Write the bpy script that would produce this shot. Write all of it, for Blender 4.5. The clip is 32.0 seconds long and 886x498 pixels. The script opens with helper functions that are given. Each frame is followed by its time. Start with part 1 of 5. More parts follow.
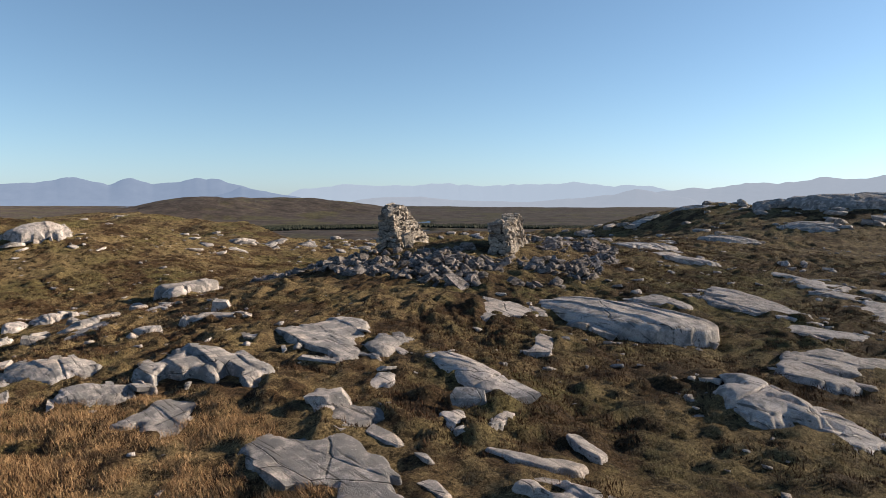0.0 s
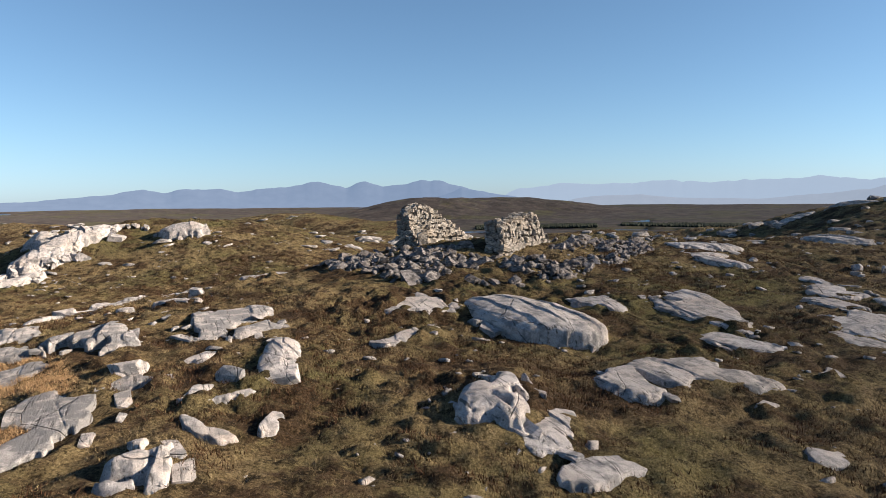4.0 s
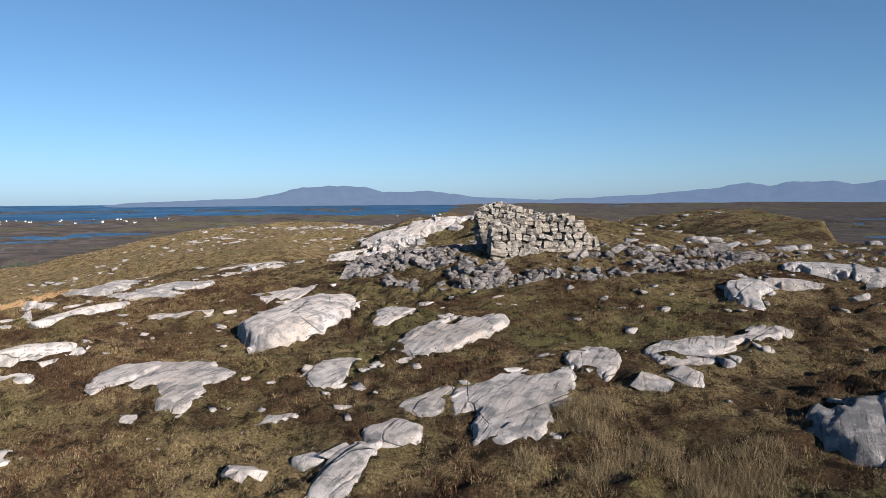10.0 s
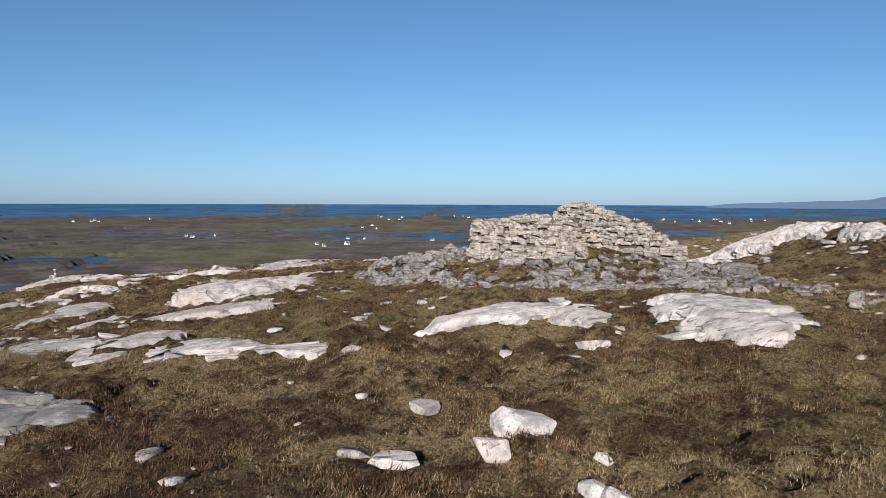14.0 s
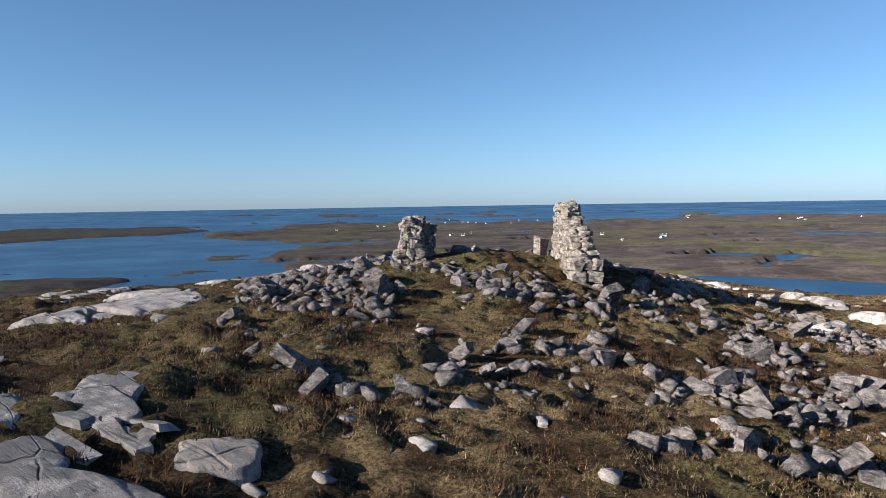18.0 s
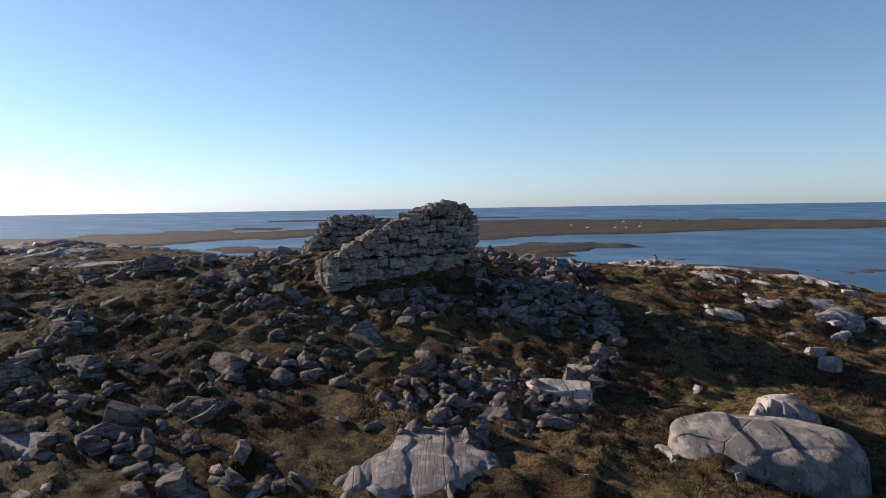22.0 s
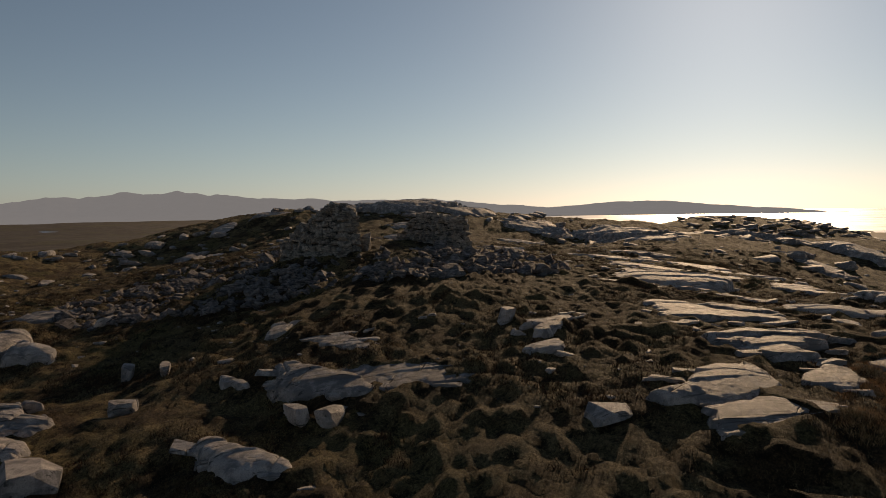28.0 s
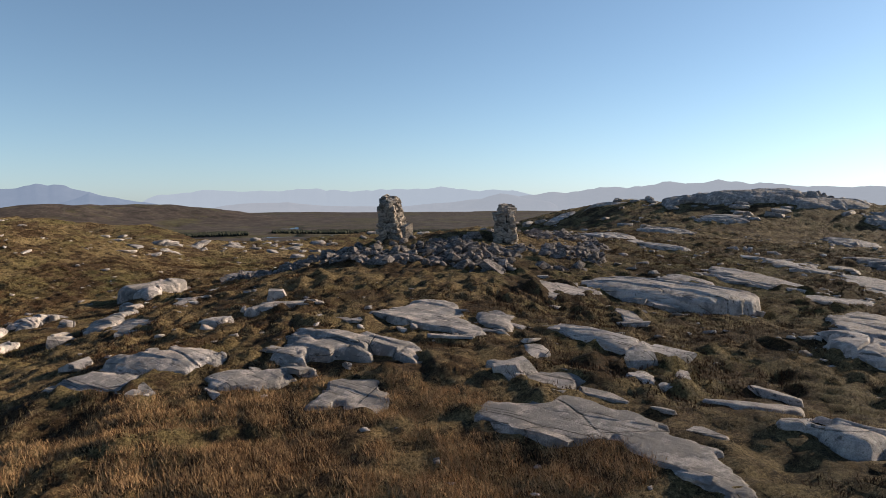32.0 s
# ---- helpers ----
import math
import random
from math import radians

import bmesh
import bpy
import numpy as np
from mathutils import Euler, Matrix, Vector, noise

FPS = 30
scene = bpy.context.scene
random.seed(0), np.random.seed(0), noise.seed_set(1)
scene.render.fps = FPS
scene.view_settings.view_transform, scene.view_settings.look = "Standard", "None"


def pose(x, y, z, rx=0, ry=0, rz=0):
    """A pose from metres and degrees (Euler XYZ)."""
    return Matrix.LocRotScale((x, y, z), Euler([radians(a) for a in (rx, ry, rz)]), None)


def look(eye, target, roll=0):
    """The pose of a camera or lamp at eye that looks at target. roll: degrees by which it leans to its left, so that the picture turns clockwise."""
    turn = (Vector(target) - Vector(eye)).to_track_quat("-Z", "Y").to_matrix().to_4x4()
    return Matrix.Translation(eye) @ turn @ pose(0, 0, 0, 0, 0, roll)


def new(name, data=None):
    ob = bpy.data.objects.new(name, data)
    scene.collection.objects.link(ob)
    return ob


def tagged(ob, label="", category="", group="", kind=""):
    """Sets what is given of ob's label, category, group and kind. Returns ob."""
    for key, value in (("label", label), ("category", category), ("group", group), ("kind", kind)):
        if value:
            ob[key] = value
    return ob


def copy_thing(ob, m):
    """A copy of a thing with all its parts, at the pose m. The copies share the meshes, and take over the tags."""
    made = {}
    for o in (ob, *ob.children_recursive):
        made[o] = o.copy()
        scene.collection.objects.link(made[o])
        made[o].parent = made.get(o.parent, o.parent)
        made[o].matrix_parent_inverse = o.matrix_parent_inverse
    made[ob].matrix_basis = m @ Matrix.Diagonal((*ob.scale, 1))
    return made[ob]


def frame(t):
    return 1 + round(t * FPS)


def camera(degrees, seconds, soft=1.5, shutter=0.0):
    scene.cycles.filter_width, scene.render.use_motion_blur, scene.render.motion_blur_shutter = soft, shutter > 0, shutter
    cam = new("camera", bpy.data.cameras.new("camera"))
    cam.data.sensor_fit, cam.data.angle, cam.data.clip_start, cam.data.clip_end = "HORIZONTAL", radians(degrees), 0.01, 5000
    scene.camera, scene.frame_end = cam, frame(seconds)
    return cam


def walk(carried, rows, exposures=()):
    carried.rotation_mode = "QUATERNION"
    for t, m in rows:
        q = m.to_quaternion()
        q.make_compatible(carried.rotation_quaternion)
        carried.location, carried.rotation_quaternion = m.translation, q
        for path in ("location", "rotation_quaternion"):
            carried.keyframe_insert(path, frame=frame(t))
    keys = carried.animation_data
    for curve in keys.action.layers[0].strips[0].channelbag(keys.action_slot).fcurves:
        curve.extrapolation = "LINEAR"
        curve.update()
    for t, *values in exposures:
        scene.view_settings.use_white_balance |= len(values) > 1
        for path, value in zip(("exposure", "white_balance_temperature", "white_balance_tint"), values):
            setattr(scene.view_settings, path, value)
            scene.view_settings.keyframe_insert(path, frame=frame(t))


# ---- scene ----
cam = camera(65.7, 32.0, soft=0.6)
PATH = [
    (0, (-0.68, -23.391, 4.132), (-0.638, -21.396, 3.993), 0.1),
    (0.5, (0.067, -23.479, 4.133), (0.052, -21.484, 3.993), 0.1),
    (1, (0.927, -23.562, 4.14), (0.846, -21.568, 4.0), -0.0),
    (1.5, (1.782, -23.618, 4.123), (1.633, -21.628, 3.984), -0.2),
    (2, (2.791, -23.665, 4.111), (2.564, -21.683, 3.972), -0.3),
    (2.5, (3.775, -23.648, 4.077), (3.471, -21.676, 3.939), -0.2),
    (3, (4.962, -23.617, 4.069), (4.565, -21.661, 3.932), -0.2),
    (3.5, (6.115, -23.513, 4.086), (5.628, -21.578, 3.948), -0.4),
    (5.5, (11.305, -21.803, 4.212), (10.417, -20.016, 4.073), -0.7),
    (6, (12.679, -20.975, 4.191), (11.676, -19.251, 4.052), -0.5),
    (6.5, (13.958, -20.033, 4.188), (12.845, -18.377, 4.052), -0.6),
    (7, (15.231, -18.852, 4.198), (14.003, -17.28, 4.063), -0.4),
    (7.5, (16.424, -17.687, 4.191), (15.09, -16.202, 4.058), -0.5),
    (8, (17.696, -16.38, 4.195), (16.255, -15.0, 4.059), -0.5),
    (8.5, (18.833, -15.103, 4.188), (17.297, -13.829, 4.049), -0.6),
    (9, (19.994, -13.619, 4.166), (18.363, -12.469, 4.025), -0.6),
    (9.5, (21.08, -12.011, 4.159), (19.36, -10.999, 4.017), -0.5),
    (10, (22.055, -10.219, 4.153), (20.254, -9.361, 4.009), -0.4),
    (10.5, (22.888, -8.239, 4.164), (21.016, -7.548, 4.019), -0.4),
    (11, (23.544, -6.104, 4.173), (21.615, -5.595, 4.026), -0.3),
    (11.5, (24.062, -3.841, 4.174), (22.092, -3.527, 4.027), -0.2),
    (12, (24.318, -1.459, 4.153), (22.326, -1.347, 4.007), -0.3),
    (12.5, (24.298, 0.977, 4.125), (22.305, 0.88, 3.983), -0.3),
    (13, (24.045, 3.421, 4.087), (22.074, 3.113, 3.946), -0.4),
    (13.5, (23.535, 5.81, 4.052), (21.607, 5.296, 3.913), 0.0),
    (15.5, (18.045, 15.802, 3.984), (16.618, 14.407, 3.849), -0.3),
    (16, (16.15, 17.877, 3.982), (14.896, 16.325, 3.847), -0.4),
    (16.5, (13.928, 19.72, 3.967), (12.858, 18.035, 3.836), -0.8),
    (17, (11.487, 21.116, 3.995), (10.611, 19.323, 3.863), -0.7),
    (17.5, (8.943, 22.216, 4.021), (8.274, 20.336, 3.887), -0.7),
    (18, (6.312, 22.998, 4.02), (5.858, 21.055, 3.887), -0.9),
    (18.5, (3.597, 23.468, 3.968), (3.375, 21.485, 3.837), -0.9),
    (19, (0.906, 23.679, 3.96), (0.909, 21.683, 3.827), -0.8),
    (19.5, (-1.624, 23.542, 3.92), (-1.414, 21.558, 3.786), -0.6),
    (20, (-4.212, 23.189, 3.931), (-3.787, 21.239, 3.798), -0.6),
    (20.5, (-7.029, 22.419, 3.939), (-6.357, 20.54, 3.806), -0.6),
    (21, (-9.773, 21.322, 3.911), (-8.861, 19.546, 3.781), -0.8),
    (21.5, (-12.294, 19.956, 3.906), (-11.171, 18.306, 3.777), -1.0),
    (22, (-14.513, 18.414, 3.909), (-13.214, 16.899, 3.782), -0.9),
    (22.5, (-16.499, 16.581, 3.92), (-15.036, 15.225, 3.79), -1.1),
    (23, (-18.453, 14.45, 3.948), (-16.839, 13.277, 3.818), -0.9),
    (23.5, (-20.03, 12.076, 3.972), (-18.282, 11.113, 3.837), -1.3),
    (24, (-21.473, 9.5, 3.981), (-19.621, 8.758, 3.85), -1.0),
    (24.5, (-22.497, 6.938, 3.966), (-20.571, 6.416, 3.837), -1.3),
    (25, (-23.261, 4.135, 3.93), (-21.286, 3.846, 3.81), -0.8),
    (25.5, (-23.388, 1.388, 3.899), (-21.393, 1.341, 3.775), -1.1),
    (27.5, (-20.93, -10.082, 3.717), (-19.155, -9.169, 3.604), -0.9),
    (28, (-19.454, -12.757, 3.672), (-17.814, -11.618, 3.562), -0.9),
    (28.5, (-17.85, -14.957, 3.627), (-16.354, -13.635, 3.514), -0.9),
    (29, (-15.999, -17.062, 3.56), (-14.667, -15.574, 3.453), -0.6),
    (29.5, (-14.065, -18.761, 3.543), (-12.901, -17.137, 3.438), -0.7),
    (30, (-11.951, -20.327, 3.561), (-10.977, -18.583, 3.454), -0.5),
    (30.5, (-9.937, -21.432, 3.545), (-9.144, -19.599, 3.436), -0.5),
    (31, (-8.067, -22.292, 3.569), (-7.437, -20.397, 3.457), -0.2),
    (31.5, (-6.689, -22.781, 3.59), (-6.184, -20.849, 3.471), -0.3),
    (32, (-5.669, -23.03, 3.592), (-5.25, -21.079, 3.467), -0.4),
]
walk(cam, [(t, look(e, g, r)) for t, e, g, r in PATH],
     exposures=[(0, 1.7, 6700, 12), (3, 1.65, 6450, 11), (6, 1.55, 5900, 11), (9, 1.2, 5600, 10), (12, 0.85, 5550, 10), (15.5, 0.95, 5450, 11), (17, 1.2, 5450, 11), (18, 1.4, 5650, 11), (20, 1.75, 6100, 13), (22, 1.55, 6550, 17),
                (24, 1.0, 7500, 20), (25.5, 0.6, 8500, 21), (28, 0.4, 9200, 20), (29, 0.95, 9000, 21), (30, 1.15, 8300, 18), (32, 1.6, 7000, 14)])

# ---- light ----
SUN_AZ, SUN_EL = 281.5, 20.0
world = bpy.data.worlds.new("sky")
scene.world = world
world.use_nodes = True
wn = world.node_tree
sky = wn.nodes.new("ShaderNodeTexSky")
sky.sky_type = "NISHITA"
sky.sun_disc = False
sky.sun_elevation = radians(SUN_EL)
sky.sun_rotation = radians(360 - SUN_AZ)
sky.altitude = 80
sky.air_density = 1.0
sky.dust_density = 0.3
sky.ozone_density = 4.5
grey = wn.nodes.new("ShaderNodeRGBToBW")
tint = wn.nodes.new("ShaderNodeVectorMath")
tint.operation = "MULTIPLY"
tint.inputs[1].default_value = (0.54, 0.98, 1.45)
haze = wn.nodes.new("ShaderNodeMix")
haze.data_type = "RGBA"
haze.inputs[0].default_value = 0.38
wn.links.new(sky.outputs[0], grey.inputs[0])
wn.links.new(grey.outputs[0], tint.inputs[0])
wn.links.new(sky.outputs[0], haze.inputs[6])
wn.links.new(tint.outputs[0], haze.inputs[7])
wn.links.new(haze.outputs[2], wn.nodes["Background"].inputs[0])
wn.nodes["Background"].inputs[1].default_value = 0.05
sun = new("sun", bpy.data.lights.new("sun", "SUN"))
sun.data.energy = 5.0
sun.data.angle = radians(0.5)
sun.data.color = (1.0, 0.835, 0.63)
sun_dir = Vector((-math.sin(radians(SUN_AZ)) * math.cos(radians(SUN_EL)), math.cos(radians(SUN_AZ)) * math.cos(radians(SUN_EL)), math.sin(radians(SUN_EL))))
sun.matrix_world = look(sun_dir * 100, (0, 0, 0))


# ---- noise and height of the land ----
def lattice(ix, iy, seed):
    h = (ix.astype(np.int64) * 374761393 + iy.astype(np.int64) * 668265263 + seed * 1442695041) & 0xFFFFFFFF
    h = ((h ^ (h >> 13)) * 1274126177) & 0xFFFFFFFF
    return ((h ^ (h >> 16)) & 0xFFFF) / 65535.0


def vnoise(x, y, seed=0):
    """Smooth value noise from -1 to 1."""
    ix, iy = np.floor(x), np.floor(y)
    fx, fy = x - ix, y - iy
    fx, fy = fx * fx * (3 - 2 * fx), fy * fy * (3 - 2 * fy)
    a, b = lattice(ix, iy, seed), lattice(ix + 1, iy, seed)
    c, d = lattice(ix, iy + 1, seed), lattice(ix + 1, iy + 1, seed)
    return 2 * ((a * (1 - fx) + b * fx) * (1 - fy) + (c * (1 - fx) + d * fx) * fy) - 1


def fbm(x, y, seed=0, octaves=4):
    total, amp = np.zeros_like(np.asarray(x, float)), 0.5
    for k in range(octaves):
        total = total + amp * vnoise(x * 2 ** k + 17.3 * k, y * 2 ** k - 9.1 * k, seed + k)
        amp *= 0.5
    return total


def smooth(a, b, v):
    u = np.clip((v - a) / (b - a), 0, 1)
    return u * u * (3 - 2 * u)


def swell_cells(step, limit):
    n = int(limit // step) + 1
    return [(i * step, j * step) for i in range(-n, n + 1) for j in range(-n, n + 1) if math.hypot(i * step, j * step) <= limit]


BASE_LEVEL = -1.31
BROAD_SWELLS = [-1.67, -1.83, 0.01, 0.64, 4.05, 0.21, -0.24, 1.22, -1.78, -1.89, 0.63, -1.95, 0.36, -0.23, 4.03, 0.61, 0.22, 1.52, 1.37, -1.22, -0.67, 0.61, 1.15, -0.60, 1.65, 1.43, 0.35, 4.38, 2.42]
SMALL_SWELLS = [0.20, -0.07, -0.16, -0.27, -0.28, 0.64, -0.11, 0.29, 0.25, -0.08, -0.13, 0.25, 0.26, -0.41, 0.24, 0.46, -0.54, 0.18, 0.10, -0.39, -0.25, 0.19, 0.27, 0.17, 0.08, 0.35, -0.51, 0.04, 0.02]

RIM_SWELLS = [-1.62, -0.36, 0.15, -1.76, 2.47, -1.00, -0.62, -0.68, 0.40, -1.89, 0.28, -4.81, -0.37, -1.50, -0.08, -0.35, 0.01, 0.00, 2.53, -0.70, 1.90, 0.81, -1.58, -0.22, 0.12, -0.01, -0.60, 1.00, -0.99, -2.26, 1.31, -0.06, 0.25, -0.80, 0.65, -1.75, -1.74, 0.19, 0.14, -0.11, 0.33, -2.44, -1.07, -3.55, -0.77, -1.48, -0.18, -0.13, 0.48, -0.95, 0.56, 1.15, -1.20, -1.79, -1.20, 1.46, -2.98, 1.33, -1.68, -1.19, -0.03, -2.84, 1.60, 0.30, -7.88, 1.78, -3.58, -4.70, -0.51, 0.36, -0.14, -5.52, 1.99, -2.39]
RIM_CELLS = [(i * 11, j * 11, 112.5) for i in range(-5, 6) for j in range(-5, 6) if 13 < 11 * math.hypot(i, j) < 50]
RIM_CELLS += [(i * 20, j * 20, 364.5) for i in range(-5, 6) for j in range(-5, 6) if 52 < 20 * math.hypot(i, j) < 96 and 205 < math.degrees(math.atan2(-i, j)) % 360 < 275]


def bare_height(x, y):
    """The smooth shape of the hilltop."""
    x, y = np.asarray(x, float), np.asarray(y, float)
    z = np.full(x.shape, BASE_LEVEL)
    for (cx, cy), k in zip(swell_cells(16, 50), BROAD_SWELLS):
        z = z + k * np.exp(-((x - cx) ** 2 + (y - cy) ** 2) / 338)
    for (cx, cy), k in zip(swell_cells(6.5, 20), SMALL_SWELLS):
        z = z + k * np.exp(-((x - cx) ** 2 + (y - cy) ** 2) / 50)
    for (cx, cy, spread), k in zip(RIM_CELLS, RIM_SWELLS):
        z = z + k * np.exp(-((x - cx) ** 2 + (y - cy) ** 2) / spread)
    z = z + 0.30 * np.exp(-((x - 0.2) ** 2 + (y - 4.0) ** 2) / 8)
    for cx, cy, k, spread in ((-29, 29, 1.3, 100), (-38, 55, 3.6, 260), (14, 44, 0.9, 100), (68, -40, 1.8, 390), (44, -46, 0.9, 200), (-22, -25, 1.3, 90),
                              (-8.8, -10.4, 0.22, 10), (-14, 1, 0.2, 12), (2.4, -13, -0.15, 6), (-31.5, 12.6, 0.9, 14), (-58, 22, 1.4, 100), (-25, -0.5, 0.3, 12), (-28.8, 18, 0.5, 10), (-28.1, 13.4, 0.35, 6)):
        z = z + k * np.exp(-((x - cx) ** 2 + (y - cy) ** 2) / spread)
    return z


def water_level(r):
    """Sea level; its far reaches lift towards the horizon line."""
    return -72 + 54 * np.clip((r - 1900) / 3000, 0, 1) ** 1.15


def bearing(x, y):
    return np.degrees(np.arctan2(-x, y)) % 360


def window(a, lo, hi, soft):
    """1 where the bearing a lies between lo and hi."""
    mid, half = (lo + hi) / 2, (hi - lo) / 2
    off = np.abs((a - mid + 180) % 360 - 180)
    return 1 - smooth(half - soft, half + soft, off)


def shore(x, y):
    """How far the low country stands above (or below) the water."""
    r, a = np.hypot(x, y), bearing(x, y)
    n = fbm(x / 420, y / 420, 5, 4)
    fine = fbm(x / 120, y / 120, 15, 3)
    land = np.full(np.shape(x), 6.0) + 10 * n + 3 * fine
    # the bay below the hill and the open sea to the south and east
    sea = -14.0
    bay = window(a, 119, 205, 3) * smooth(285, 330, r + 40 * n) * (1 - smooth(640, 760, r + 90 * n - 1.2 * (a - 140).clip(0, 99)))
    land = land + (sea - land) * bay
    edge = 181 + 5.0 * smooth(1450, 1750, r) * (1 - smooth(2000, 2250, r)) + 2.5 * n + 1.2 * fine
    open_south = smooth(-0.8, 0.8, a - edge) * (1 - smooth(296, 304, a)) * smooth(480, 640, r + 160 * n - 250 * window(a, 236, 300, 12))

    def strip(a0, a1, inner, outer, ragged):
        """A low island between two bearings; inner and outer give its shores at either end."""
        share = ((a - a0) / (a1 - a0)).clip(0, 1)
        near, far = inner[0] + (inner[1] - inner[0]) * share, outer[0] + (outer[1] - outer[0]) * share
        wave = ragged * (2.2 * n + 1.3 * fine)
        depth = np.minimum(r - near + wave, far - r + wave)
        ends = np.minimum(a - a0, a1 - a) * radians(1) * r + 1.6 * wave
        return np.minimum(depth, ends)

    reef = fbm(x / 110 + 40, y / 55, 33, 5) + 0.5 * fine
    isle = np.maximum(strip(187, 222, (2150, 1300), (2500, 2750), 90), strip(211, 227, (1000, 1050), (1250, 1330), 70))
    isle = np.maximum(isle, np.maximum(strip(216, 251, (1800, 1550), (2150, 2300), 170), strip(229, 262, (1000, 900), (1350, 1250), 150)))
    isle = np.maximum(isle, np.maximum(strip(245, 296, (1500, 1300), (2100, 2000), 190), strip(197, 210, (600, 560), (860, 800), 60)))
    isle = np.maximum(isle, strip(214, 236, (3000, 2900), (3080, 3100), 25))
    isles = -5 + 9 * smooth(-30, 50, isle) + 5.5 * smooth(0.30, 0.42, reef) * (1 - smooth(1000, 1500, r))
    land = land * (1 - open_south) + isles * open_south
    # the western ocean beyond the plain
    coast = 2750 + 500 * fbm(a / 6, a * 0 + 2.5, 61, 3) - 500 * window(a, 150, 176, 8)
    ocean = window(a, 64, 186, 3) * smooth(coast - 40, coast + 40, r)
    far_isle = -6 + 7.5 * window(a, 120.5, 127.5, 2.5) * window(r, 4300, 4480, 40) + 9 * smooth(0.24, 0.34, fbm(a / 3.2, r / 300, 71, 3)) * (1 - smooth(3600, 4000, r))
    land = land * (1 - ocean) + far_isle * ocean
    # lakes and ponds on the plain
    pond = fbm(x / 210 + 7, y / 90 + 3, 53, 4) + 0.25 * fine
    land = np.where((r > 800) & (r < 2600) & (pond > 0.36) & (a < 184), np.minimum(land, -2.5), land)
    for la, lr, wa, wr in ((100.5, 900, 5.5, 70), (96, 1500, 1.6, 40), (0.5, 1650, 3.2, 75), (14.5, 1600, 3, 60), (343, 1900, 4, 60), (30, 1500, 3, 70), (40, 2100, 5, 60), (136, 1600, 4, 60), (158, 1350, 3, 50), (115, 560, 3.5, 45)):
        d = (((a - la + 180) % 360 - 180) / wa) ** 2 + ((r - lr) / wr) ** 2 + 0.7 * fine
        land = np.where(d < 1, np.minimum(land, -3), land)
    return land


def rough(x, y):
    """Tussocks and hollows of the turf."""
    heath = fbm(x / 3.1, y / 3.1, 81, 3)
    clumps = np.abs(fbm(x / 0.55, y / 0.55, 95, 3))
    return 0.17 * fbm(x / 1.6, y / 1.6, 91, 3) + 0.34 * clumps * (0.6 + heath) + 0.10 * fbm(x / 0.25, y / 0.25, 99, 2) - 0.025


ROCK_SPOTS = []


def outline(th, bulge):
    """How far a rock's rim stands out from its ellipse, by bearing: two, three, four and five lobes."""
    total = np.ones(np.shape(th))
    for k in range(len(bulge) // 2):
        total = total + bulge[2 * k] * np.cos((k + 2) * th) + bulge[2 * k + 1] * np.sin((k + 2) * th)
    return np.maximum(total, 0.35)


def rock_reach(x, y, spot):
    """Distance from a rock's middle as a share of the distance to its rim."""
    rx, ry, hw, hd, yaw, lift, bulge = spot
    dx, dy = x - rx, y - ry
    u, w = (dx * math.cos(yaw) + dy * math.sin(yaw)) / hw, (-dx * math.sin(yaw) + dy * math.cos(yaw)) / hd
    return np.hypot(u, w) / outline(np.arctan2(w, u), bulge)


def bedding(x, y):
    """1 on open turf, 0 where a rock lies in it; and how far the turf swells round the rocks."""
    free, swell = np.ones(np.shape(x)), np.zeros(np.shape(x))
    for spot in ROCK_SPOTS:
        close = np.hypot(x - spot[0], y - spot[1]) < 4 * max(spot[2], spot[3])
        if not np.any(close):
            continue
        q = rock_reach(x[close], y[close], spot)
        free[close] = np.minimum(free[close], smooth(0.45, 0.84, q))
        if spot[5]:
            swell[close] = np.maximum(swell[close], spot[5] / (1 + (q ** 2 / 2.2) ** 2))
    return free, swell


